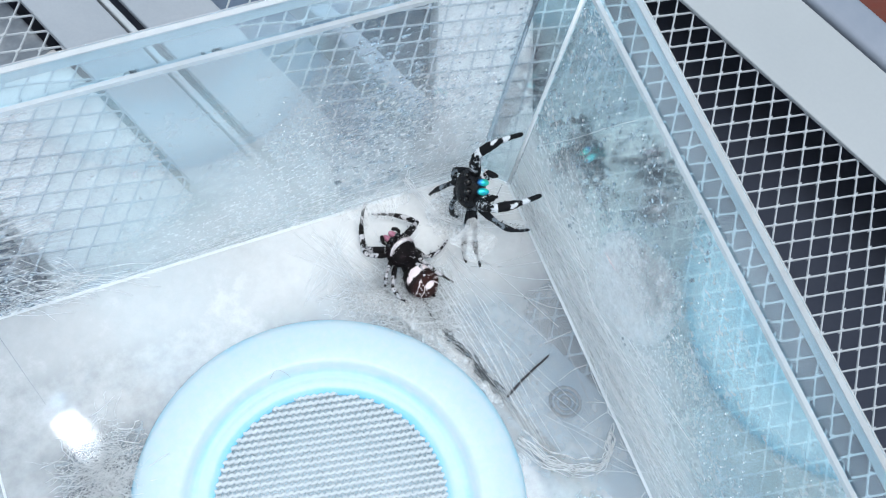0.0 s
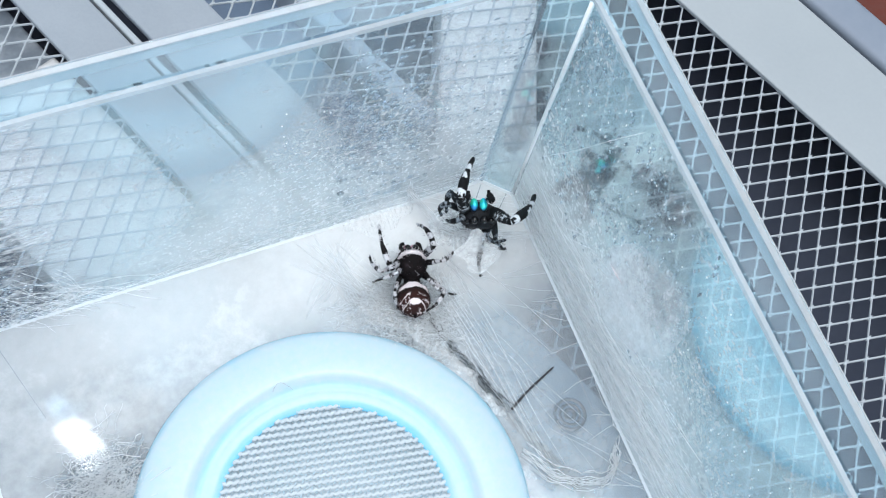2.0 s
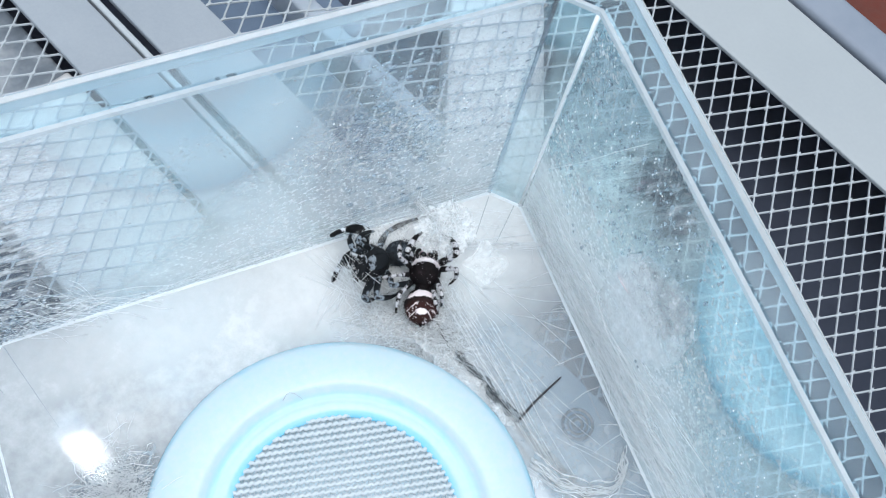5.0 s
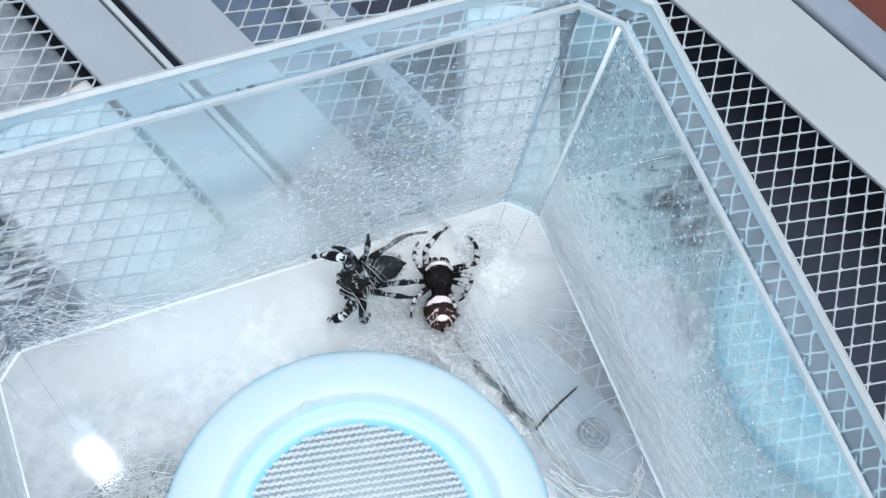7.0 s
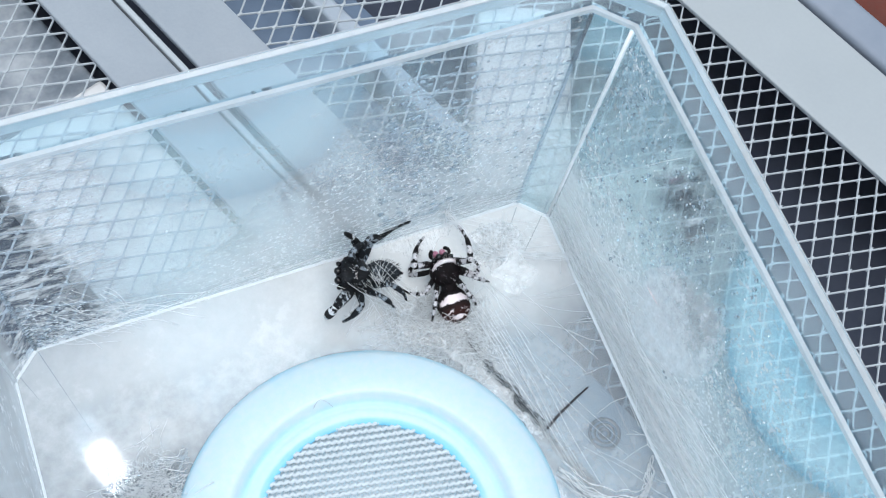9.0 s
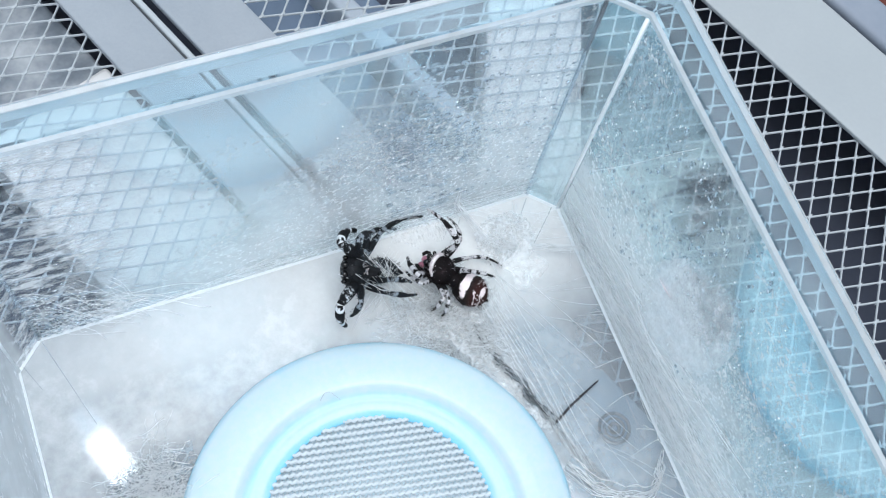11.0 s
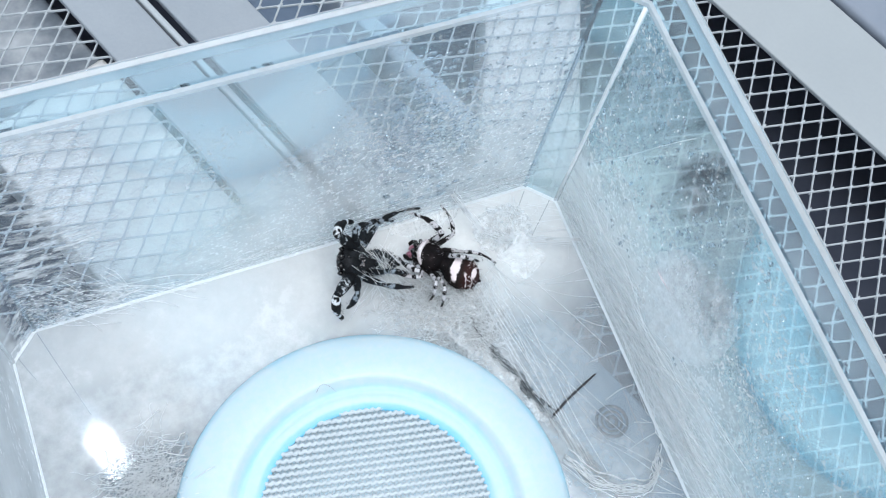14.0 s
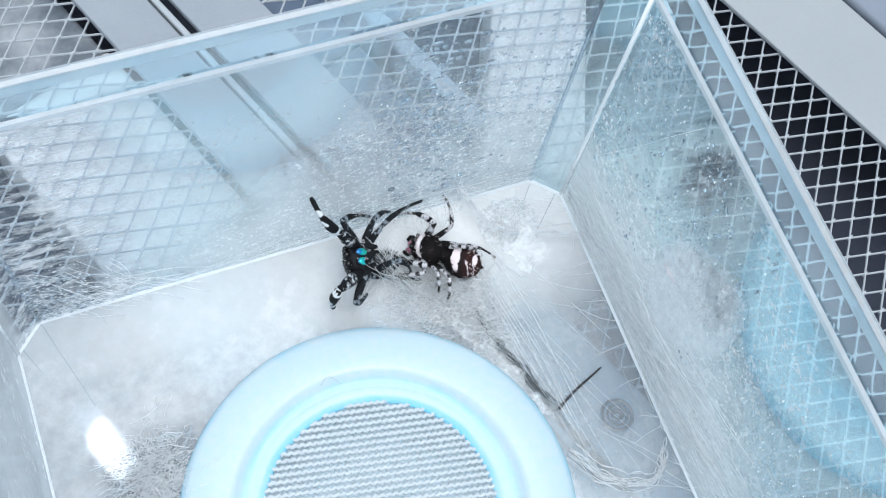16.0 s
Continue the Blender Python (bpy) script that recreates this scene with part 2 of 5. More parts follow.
def lit_blue(name):
    """Pale blue plastic, whitened on its raised band by painted-in light and a film of silk."""
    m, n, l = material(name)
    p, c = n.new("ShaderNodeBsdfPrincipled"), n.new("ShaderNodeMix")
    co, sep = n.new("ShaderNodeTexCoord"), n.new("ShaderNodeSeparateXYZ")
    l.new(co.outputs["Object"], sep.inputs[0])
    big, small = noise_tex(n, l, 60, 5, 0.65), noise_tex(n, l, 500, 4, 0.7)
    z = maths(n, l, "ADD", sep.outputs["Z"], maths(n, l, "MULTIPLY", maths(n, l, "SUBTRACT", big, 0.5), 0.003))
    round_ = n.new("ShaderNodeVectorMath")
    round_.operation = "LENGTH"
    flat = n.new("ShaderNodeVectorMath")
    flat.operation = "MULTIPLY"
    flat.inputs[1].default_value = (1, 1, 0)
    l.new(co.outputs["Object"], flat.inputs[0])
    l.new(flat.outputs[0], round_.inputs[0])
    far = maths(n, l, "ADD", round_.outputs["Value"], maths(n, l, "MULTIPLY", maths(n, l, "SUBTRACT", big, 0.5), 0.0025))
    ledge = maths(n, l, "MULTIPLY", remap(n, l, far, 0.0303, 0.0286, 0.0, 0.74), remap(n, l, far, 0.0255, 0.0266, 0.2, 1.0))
    # most of this whitening is bright top light put into the colour
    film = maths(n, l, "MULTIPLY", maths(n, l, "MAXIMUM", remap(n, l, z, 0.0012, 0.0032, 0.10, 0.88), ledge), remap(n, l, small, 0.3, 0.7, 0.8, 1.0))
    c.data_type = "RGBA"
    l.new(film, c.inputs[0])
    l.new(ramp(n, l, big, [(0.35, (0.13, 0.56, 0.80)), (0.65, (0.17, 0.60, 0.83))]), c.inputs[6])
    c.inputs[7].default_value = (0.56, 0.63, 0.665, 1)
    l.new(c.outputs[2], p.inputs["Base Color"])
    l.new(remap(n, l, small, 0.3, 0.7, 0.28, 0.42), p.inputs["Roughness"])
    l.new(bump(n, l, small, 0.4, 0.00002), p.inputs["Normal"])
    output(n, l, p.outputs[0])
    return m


def leg_hair(name, dark, pale, freq, phase, share, mottle=0.35, root=0.0):
    """Furry leg with rings of pale and dark hair along its length (the local y of a leg piece)."""
    m, n, l = material(name)
    p = n.new("ShaderNodeBsdfPrincipled")
    co, sep = n.new("ShaderNodeTexCoord"), n.new("ShaderNodeSeparateXYZ")
    l.new(co.outputs["Object"], sep.inputs[0])
    speck, drift = noise_tex(n, l, 1100, 4, 0.7), noise_tex(n, l, 330, 2)
    y = maths(n, l, "ADD", maths(n, l, "MULTIPLY", sep.outputs["Y"], freq), maths(n, l, "MULTIPLY", maths(n, l, "SUBTRACT", drift, 0.5), 9.0))
    wave = maths(n, l, "SINE", maths(n, l, "ADD", y, phase))
    both = maths(n, l, "ADD", maths(n, l, "MULTIPLY", wave, 0.5), maths(n, l, "MULTIPLY", maths(n, l, "SUBTRACT", speck, 0.5), mottle * 4))
    fac = remap(n, l, both, share - 0.06, share + 0.06, 0, 1)
    if root:                                 # black next to the body
        fac = maths(n, l, "MULTIPLY", fac, remap(n, l, sep.outputs["Y"], root * 0.7, root, 0, 1))
    c = n.new("ShaderNodeMix")
    c.data_type = "RGBA"
    l.new(fac, c.inputs[0])
    c.inputs[6].default_value, c.inputs[7].default_value = (*dark, 1), (*pale, 1)
    l.new(c.outputs[2], p.inputs["Base Color"])
    p.inputs["Roughness"].default_value = 0.75
    p.inputs["Specular IOR Level"].default_value = 0.2
    l.new(bump(n, l, speck, 0.8, 0.0002), p.inputs["Normal"])
    output(n, l, p.outputs[0])
    return m


def abdomen_coat(name):
    """Black-brown fur with a white cross band, rusty rear with pale chevrons and a white rear spot."""
    m, n, l = material(name)
    p = n.new("ShaderNodeBsdfPrincipled")
    co, sep = n.new("ShaderNodeTexCoord"), n.new("ShaderNodeSeparateXYZ")
    l.new(co.outputs["Object"], sep.inputs[0])
    x, y = maths(n, l, "MULTIPLY", sep.outputs["X"], 1000), maths(n, l, "MULTIPLY", sep.outputs["Y"], 1000)
    sp = maths(n, l, "SUBTRACT", noise_tex(n, l, 700, 4, 0.7), 0.5)
    ax = maths(n, l, "ABSOLUTE", x)
    y_front = maths(n, l, "ADD", maths(n, l, "ADD", y, maths(n, l, "MULTIPLY", maths(n, l, "MULTIPLY", x, x), 0.15)), maths(n, l, "MULTIPLY", sp, 1.9))
    y_back = maths(n, l, "ADD", maths(n, l, "ADD", y, maths(n, l, "MULTIPLY", maths(n, l, "MULTIPLY", x, x), 0.05)), maths(n, l, "MULTIPLY", sp, 2.4))
    yb = maths(n, l, "ADD", maths(n, l, "ADD", y, maths(n, l, "MULTIPLY", maths(n, l, "MULTIPLY", x, x), 0.09)), maths(n, l, "MULTIPLY", sp, 1.9))
    base = ramp(n, l, remap(n, l, yb, -4.5, 4.5, 0, 1), [(0.0, (0.022, 0.008, 0.007)), (0.42, (0.030, 0.008, 0.007)), (0.62, (0.010, 0.006, 0.006)), (1.0, (0.004, 0.004, 0.005))])
    band = maths(n, l, "MULTIPLY", remap(n, l, y_back, 1.2, 1.35, 0, 1), remap(n, l, y_front, 3.2, 3.05, 0, 1))
    band = maths(n, l, "MULTIPLY", band, remap(n, l, ax, 3.6, 3.2, 0, 1))
    chev = maths(n, l, "SINE", maths(n, l, "ADD", maths(n, l, "MULTIPLY", maths(n, l, "ADD", y, maths(n, l, "MULTIPLY", ax, 0.75)), 3.6), maths(n, l, "MULTIPLY", sp, 5.0)))
    chev = maths(n, l, "MULTIPLY", maths(n, l, "MULTIPLY", remap(n, l, chev, 0.72, 0.9, 0, 1), remap(n, l, noise_tex(n, l, 480, 2), 0.40, 0.48, 0, 0.85)), maths(n, l, "MULTIPLY", remap(n, l, ax, 0.7, 1.2, 0, 1), remap(n, l, yb, 0.3, -0.2, 0, 1)))
    ys = maths(n, l, "ADD", y, 2.4)
    d = maths(n, l, "SQRT", maths(n, l, "ADD", maths(n, l, "MULTIPLY", x, x), maths(n, l, "MULTIPLY", maths(n, l, "MULTIPLY", ys, ys), 2.4)))
    spot = remap(n, l, maths(n, l, "ADD", d, maths(n, l, "MULTIPLY", sp, 1.6)), 1.25, 1.05, 0, 1)
    dots = maths(n, l, "MULTIPLY", remap(n, l, noise_tex(n, l, 1300, 2), 0.62, 0.66, 0, 0.8), remap(n, l, yb, 0.3, -0.3, 0, 1))
    fac = maths(n, l, "MAXIMUM", maths(n, l, "MAXIMUM", band, spot), maths(n, l, "MAXIMUM", chev, dots))
    c = n.new("ShaderNodeMix")
    c.data_type = "RGBA"
    l.new(fac, c.inputs[0])
    l.new(base, c.inputs[6])
    c.inputs[7].default_value = (0.80, 0.72, 0.74, 1)
    l.new(c.outputs[2], p.inputs["Base Color"])
    p.inputs["Roughness"].default_value = 0.7
    p.inputs["Specular IOR Level"].default_value = 0.2
    l.new(bump(n, l, sp, 0.8, 0.0003), p.inputs["Normal"])
    output(n, l, p.outputs[0])
    return m


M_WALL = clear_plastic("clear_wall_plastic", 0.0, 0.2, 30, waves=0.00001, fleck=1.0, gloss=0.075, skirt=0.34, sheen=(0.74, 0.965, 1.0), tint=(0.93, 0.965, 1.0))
M_FLOOR = clear_plastic("milky_floor_plastic", 0.20, 0.64, 24, waves=0.000004, wave_scale=60, back=0.1, gloss=0.04, clear_right=0.56, milk=0.885)
M_RIM = glass_plastic("rim_plastic", 1.12, 0.00013, 0.17, (0.77, 0.91, 0.97))
M_EDGE = surface("bright_moulded_edge", [(0.3, (0.82, 0.88, 0.92)), (0.7, (0.9, 0.94, 0.96))], 60, (0.15, 0.3))
M_LIP = clear_plastic("lip_plastic", 0.25, 0.5, 6, back=0.2, milk=0.66, sheen=(0.95, 0.97, 0.98))
M_OUTLIP = clear_plastic("outer_lip_plastic", 0.4, 0.64, 8, back=0.15, milk=0.68, sheen=(0.95, 0.97, 0.98))
M_BEAD = glass_plastic("corner_bead", 1.35, 0.0, 0.12)
M_DROP = glass_plastic("clear_drop", 1.33, 0.0, 0.12)
M_MARK = clear_plastic("moulding_mark", 0.1, 0.4, 90, back=0.2, tint=(0.50, 0.57, 0.63))
M_BLUE = lit_blue("pale_blue_plastic")
M_WEAVE = surface("grey_gauze", [(0.3, (0.47, 0.55, 0.60)), (0.7, (0.54, 0.61, 0.66))], 120, (0.5, 0.7), relief=0.0001)
M_GAUZE = surface("teal_grey_gauze", [(0.3, (0.36, 0.50, 0.58)), (0.7, (0.46, 0.58, 0.66))], 120, (0.5, 0.7))
M_BAR = surface("grey_powder_coat", [(0.3, (0.22, 0.26, 0.305)), (0.7, (0.27, 0.31, 0.355))], 40, (0.35, 0.5), relief=0.00004, fine=30)
M_PLATE = surface("pale_powder_coat", [(0.3, (0.275, 0.315, 0.345)), (0.7, (0.305, 0.345, 0.375))], 30, (0.35, 0.5), relief=0.00003, fine=30)
M_MESH = surface("pale_mesh_coating", [(0.3, (0.31, 0.355, 0.395)), (0.7, (0.38, 0.425, 0.465))], 200, (0.45, 0.6), relief=0.0001)
M_DARK = surface("dark_liner", [(0.3, (0.032, 0.042, 0.070)), (0.7, (0.050, 0.062, 0.095))], 30, (0.6, 0.8))
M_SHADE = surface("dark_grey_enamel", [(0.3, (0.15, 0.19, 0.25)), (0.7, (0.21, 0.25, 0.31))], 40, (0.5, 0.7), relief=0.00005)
M_PAPER = surface("dim_crumpled_paper", [(0.38, (0.05, 0.07, 0.10)), (0.48, (0.16, 0.195, 0.235)), (0.60, (0.42, 0.46, 0.50))], 16, (0.6, 0.8), relief=0.0003, fine=5)
M_PALE = surface("pale_card", [(0.35, (0.50, 0.53, 0.55)), (0.5, (0.62, 0.64, 0.66)), (0.65, (0.70, 0.72, 0.73))], 30, (0.6, 0.8), relief=0.0002)
M_SLATE = surface("grey_card", [(0.3, (0.075, 0.12, 0.19)), (0.7, (0.14, 0.20, 0.29))], 30, (0.6, 0.8), relief=0.0002)
M_MID = surface("mid_grey_card", [(0.3, (0.27, 0.34, 0.42)), (0.7, (0.42, 0.48, 0.55))], 30, (0.6, 0.8), relief=0.0002)
M_RED = surface("red_cloth", [(0.3, (0.07, 0.014, 0.009)), (0.7, (0.12, 0.024, 0.014))], 60, (0.7, 0.9), relief=0.0003)
M_SILK = silk_film("white_silk", 0.85, 1.0, 200)
M_VEIL = silk_film("silk_veil", 0.0, 0.4, 110, (2.5, 0.8, 1), span=(0.42, 0.64))
M_TUFT = silk_film("silk_tuft", 0.02, 0.85, 130, span=(0.42, 0.66))
M_PATCH = silk_film("milky_film", 0.05, 0.62, 45, (1, 1.4, 1), span=(0.36, 0.62))
M_GAP = surface("dark_gap_grey", [(0.3, (0.008, 0.011, 0.014)), (0.7, (0.05, 0.06, 0.07))], 400, (0.6, 0.8))
M_RAG = silk_film("silk_rag", 0.06, 0.9, 150, span=(0.40, 0.58))
M_TWIG = surface("black_twig", [(0.3, (0.012, 0.012, 0.016)), (0.7, (0.05, 0.05, 0.06))], 800, (0.6, 0.8), relief=0.0002)
M_CARAPACE = surface("black_fur", [(0.42, (0.003, 0.003, 0.004)), (0.54, (0.006, 0.004, 0.005)), (0.62, (0.013, 0.009, 0.011)), (0.70, (0.05, 0.04, 0.045))], 420, (0.5, 0.8), relief=0.0003, spec=0.12)
M_CARA_M = surface("male_black_fur", [(0.45, (0.004, 0.005, 0.007)), (0.62, (0.014, 0.017, 0.022)), (0.72, (0.09, 0.11, 0.13))], 650, (0.4, 0.7), relief=0.0003, spec=0.22)
M_ABD_M = surface("male_grey_fur", [(0.38, (0.008, 0.010, 0.013)), (0.54, (0.03, 0.037, 0.046)), (0.66, (0.20, 0.24, 0.28))], 520, (0.6, 0.8), relief=0.0004, stretch=(1, 0.5, 1), spec=0.2)
M_ABD_F = abdomen_coat("female_abdomen_fur")
M_WHITE_HAIR = surface("white_hair", [(0.35, (0.55, 0.50, 0.53)), (0.6, (0.84, 0.80, 0.82))], 900, (0.7, 0.9), relief=0.0003)
M_PINK = surface("pink_chelicera", [(0.35, (0.30, 0.07, 0.14)), (0.65, (0.58, 0.30, 0.38))], 700, (0.3, 0.5))
M_IRID = iridescent("turquoise_chelicera")
M_EYE = surface("black_eye", [(0.3, (0.004, 0.004, 0.005)), (0.7, (0.008, 0.008, 0.01))], 200, (0.12, 0.25), coat=0.2, spec=0.3)
M_LEG_F = leg_hair("female_leg_hair", (0.006, 0.005, 0.006), (0.46, 0.46, 0.49), 1300, 0.6, 0.25, 1.2, 0.0034)
M_LEG_FT = leg_hair("female_leg_tip_hair", (0.006, 0.005, 0.006), (0.54, 0.54, 0.57), 1700, 2.4, 0.12, 1.1)
M_LEG_M = leg_hair("male_leg_hair", (0.004, 0.005, 0.007), (0.50, 0.55, 0.60), 560, 4.6, 0.52, 0.35, 0.004)
M_LEG_MT = leg_hair("male_leg_tip_hair", (0.004, 0.005, 0.007), (0.66, 0.70, 0.74), 950, 1.1, 0.34, 0.2)
M_PALP = leg_hair("male_palp_hair", (0.006, 0.007, 0.009), (0.55, 0.58, 0.62), 1500, 0.5, 0.5, 0.5)
M_LEG_MG = leg_hair("male_grey_leg_hair", (0.007, 0.009, 0.012), (0.22, 0.26, 0.30), 1000, 1.0, 0.3, 0.8)


# ---------------------------------------------------------------- mesh helpers (millimetres in, metres out)
def part(name, bm, mat, parent=None, label="", smooth=True, m=None):
    """Links a bmesh (in millimetres) as one mesh object, under a thing or a part."""
    bmesh.ops.scale(bm, vec=(MM, MM, MM), verts=bm.verts)
    me = bpy.data.meshes.new(name)
    bm.to_mesh(me)
    bm.free()
    for f in me.polygons:
        f.use_smooth = smooth
    me.materials.append(mat)
    ob = new(name, me)
    if parent is not None:
        ob.parent = parent
    if m is not None:
        ob.matrix_basis = m
    if label:
        ob["label"] = label
    return ob


def part_data(name, verts, faces, mat, parent=None, label="", smooth=True):
    me = bpy.data.meshes.new(name)
    me.from_pydata([(x * MM, y * MM, z * MM) for x, y, z in verts], [], faces)
    for f in me.polygons:
        f.use_smooth = smooth
    me.materials.append(mat)
    ob = new(name, me)
    if parent is not None:
        ob.parent = parent
    if label:
        ob["label"] = label
    return ob


def thing(name, x, y, z, label, category, group="", kind=""):
    ob = new(name)
    ob.empty_display_size = 0.005
    ob.location = (x * MM, y * MM, z * MM)
    return tagged(ob, label, category, group, kind)


def bar_bm(size, bevel=0.3, m=None):
    bm = bmesh.new()
    bmesh.ops.create_cube(bm, size=1)
    bmesh.ops.scale(bm, vec=size, verts=bm.verts)
    if bevel:
        bmesh.ops.bevel(bm, geom=bm.edges[:], offset=bevel, segments=2, affect="EDGES", profile=0.6)
    if m is not None:
        bmesh.ops.transform(bm, matrix=m, verts=bm.verts)
    return bm


def ball_bm(size, m=None, seg=20, rings=14, lumps=0.0, seed=0.0):
    bm = bmesh.new()
    bmesh.ops.create_uvsphere(bm, u_segments=seg, v_segments=rings, radius=1)
    bmesh.ops.scale(bm, vec=size, verts=bm.verts)
    if lumps:
        for v in bm.verts:
            v.co += v.co.normalized() * lumps * noise.noise(v.co * 0.9 + Vector((seed, seed, 0)))
    if m is not None:
        bmesh.ops.transform(bm, matrix=m, verts=bm.verts)
    return bm


def lathe_bm(profile, seg=96, cx=0, cy=0):
    bm = bmesh.new()
    rings = []
    for r, z in profile:
        rings.append([bm.verts.new((cx + r * math.cos(2 * math.pi * i / seg), cy + r * math.sin(2 * math.pi * i / seg), z)) for i in range(seg)])
    for a, b in zip(rings, rings[1:] + rings[:1]):
        for i in range(seg):
            bm.faces.new((a[i], a[(i + 1) % seg], b[(i + 1) % seg], b[i]))
    bmesh.ops.recalc_face_normals(bm, faces=bm.faces[:])
    return bm


def tube_into(verts, faces, pts, radii, sides=5):
    """Adds a tube along pts to the lists verts and faces."""
    base, k = len(verts), len(pts)
    for i, p in enumerate(pts):
        d = (pts[min(i + 1, k - 1)] - pts[max(i - 1, 0)])
        d = d.normalized() if d.length > 1e-9 else Vector((0, 0, 1))
        u = d.cross(Vector((0.31, 0.17, 0.93)))
        u = u.normalized() if u.length > 1e-6 else Vector((1, 0, 0))
        w = d.cross(u)
        r = radii[i] if isinstance(radii, (list, tuple)) else radii
        for j in range(sides):
            a = 2 * math.pi * j / sides
            verts.append(tuple(p + u * (r * math.cos(a)) + w * (r * math.sin(a))))
    for i in range(k - 1):
        for j in range(sides):
            a, b = base + i * sides + j, base + i * sides + (j + 1) % sides
            faces.append((a, b, b + sides, a + sides))
    faces.append(tuple(base + j for j in reversed(range(sides))))
    faces.append(tuple(base + (k - 1) * sides + j for j in range(sides)))


# ---------------------------------------------------------------- the mesh-topped case below
UA, NA = Vector((0.375, -0.927, 0)), Vector((0.927, 0.375, 0))     # along the bars, across them
AXES = Matrix(((NA.x, UA.x, 0, 0), (NA.y, UA.y, 0, 0), (0, 0, -1, 0), (0, 0, 0, 1)))


def across(n, u, z):
    p = NA * n + UA * u
    return Vector((p.x, p.y, z))


def long_bar(name, n0, n1, top, thick, mat, parent, u0=-260, u1=300, bevel=0.5, label=""):
    c = across((n0 + n1) / 2, (u0 + u1) / 2, top - thick / 2)
    return part(name, bar_bm((n1 - n0, u1 - u0, thick), bevel, Matrix.Translation(c) @ AXES), mat, parent, label)


def expanded_mesh(parent, n_edge, n_end, u0, u1, phase, z):
    """Expanded metal: diamond strands between staggered nodes."""
    dn, du, w, h = 4.67, 5.92, 0.27, 0.28
    verts, faces = [], []
    cols = int(abs(n_end - n_edge) / dn)
    step = dn if n_end > n_edge else -dn
    rows = int((u1 - u0) / du)
    first = round((u0 - phase) / du)
    for i in range(cols):
        for j in range(rows):
            for s in (0.5, -0.5):
                ua = phase + (first + j + (0.5 if i % 2 else 0)) * du
                a, b = across(n_edge + step * i, ua, z + 0.15), across(n_edge + step * (i + 1), ua + s * du, z - 0.15)
                d = (b - a).normalized()
                side, up = d.cross(Vector((0, 0, 1))).normalized() * w, Vector((0, 0, h))
                a, b = a - d * 0.25, b + d * 0.25
                k = len(verts)
                for p in (a, b):
                    verts.extend(tuple(q) for q in (p - side * 0.75 - up, p + side * 0.75 - up, p + side - up * 0.2, p + side * 0.5 + up, p - side * 0.5 + up, p - side - up * 0.2))
                for q in range(6):
                    r = (q + 1) % 6
                    faces.append((k + q, k + r, k + 6 + r, k + 6 + q))
    for i in range(cols + 1):
        for j in range(rows):
            c = across(n_edge + step * i, phase + (first + j + (0.5 if i % 2 else 0)) * du, z + 0.15 if i % 2 == 0 else z - 0.15)
            k = len(verts)
            for up in (-0.25, 0.29):
                for a, b in ((-1.0, 0.05), (-0.35, 0.33), (0.35, 0.33), (1.0, 0.05), (1.0, -0.05), (0.35, -0.33), (-0.35, -0.33), (-1.0, -0.05)):
                    verts.append(tuple(c + NA * a + UA * b + Vector((0, 0, up))))
            for q in range(8):
                faces.append((k + q, k + (q + 1) % 8, k + 8 + (q + 1) % 8, k + 8 + q))
            faces.append(tuple(range(k + 8, k + 16)))
    return part_data("mesh_sheet", verts, faces, M_MESH, parent, "pale coated expanded metal mesh", smooth=False)


TOP = -2.0
lid_a = thing("mesh_lid", 0, 0, 0, "grey metal lid with pale expanded metal mesh", "lid", "lids of the case")
long_bar("frame_bar", 61.2, 75.6, TOP, 2.4, M_BAR, lid_a)
long_bar("frame_bar", -150.0, -122.0, TOP, 5.0, M_PLATE, lid_a)
expanded_mesh(lid_a, 61.8, -122, -190, 240, 97.3 - 2.0, -4.0)
lid_b = thing("mesh_lid", 0, 0, 0, "grey metal lid with pale wide bar and dark-backed mesh", "lid", "lids of the case")
long_bar("frame_bar", 80.2, 97.8, TOP, 2.4, M_BAR, lid_b)
long_bar("frame_bar", 196.3, 223.2, TOP, 1.5, M_PLATE, lid_b, bevel=0.4, label="wide pale coated bar")
expanded_mesh(lid_b, 197.2, 97.8, -190, 240, 97.25, -4.0)
case = thing("case", 0, 0, 0, "dark open case under the mesh lids", "case", kind="structure")
long_bar("divider_strip", 76.5, 78.3, TOP - 0.9, 40.0, M_MESH, case)
long_bar("case_rim", 226.2, 238.0, TOP - 0.8, 46.0, M_SHADE, case, bevel=2.0, label="grey case rim with rounded edge")
long_bar("case_side", -170.0, -152.0, TOP, 46.0, M_BAR, case)
long_bar("case_floor", -152.0, 225.0, -30.0, 24.0, M_DARK, case, -280, 320, 0)
for u in (-270, 310):
    part("case_end", bar_bm((420, 20, 46), 0.5, Matrix.Translation(across(34, u, TOP - 24)) @ AXES), M_DARK, case)
table = tagged(part("table", bar_bm((3000, 3000, 30), 1.0, Matrix.Translation((100, 0, -71))), M_SLATE), "grey table top under the case", "table", kind="structure")
red_mat = tagged(part("red_mat", bar_bm((260, 700, 4), 1.0, Matrix.Translation(across(372, 0, -53.9)) @ AXES), M_RED), "red cloth mat lying beside the case", "mat")


def slab(name, n0, n1, u0, u1, top, mat, label, turn=0.0):
    c = across((n0 + n1) / 2, (u0 + u1) / 2, (top - 30) / 2)
    bm = bar_bm((n1 - n0, u1 - u0, top + 30), 1.2, Matrix.Translation(c) @ AXES @ pose(0, 0, 0, 0, 0, turn))
    return tagged(part(name, bm, mat), label, "card")


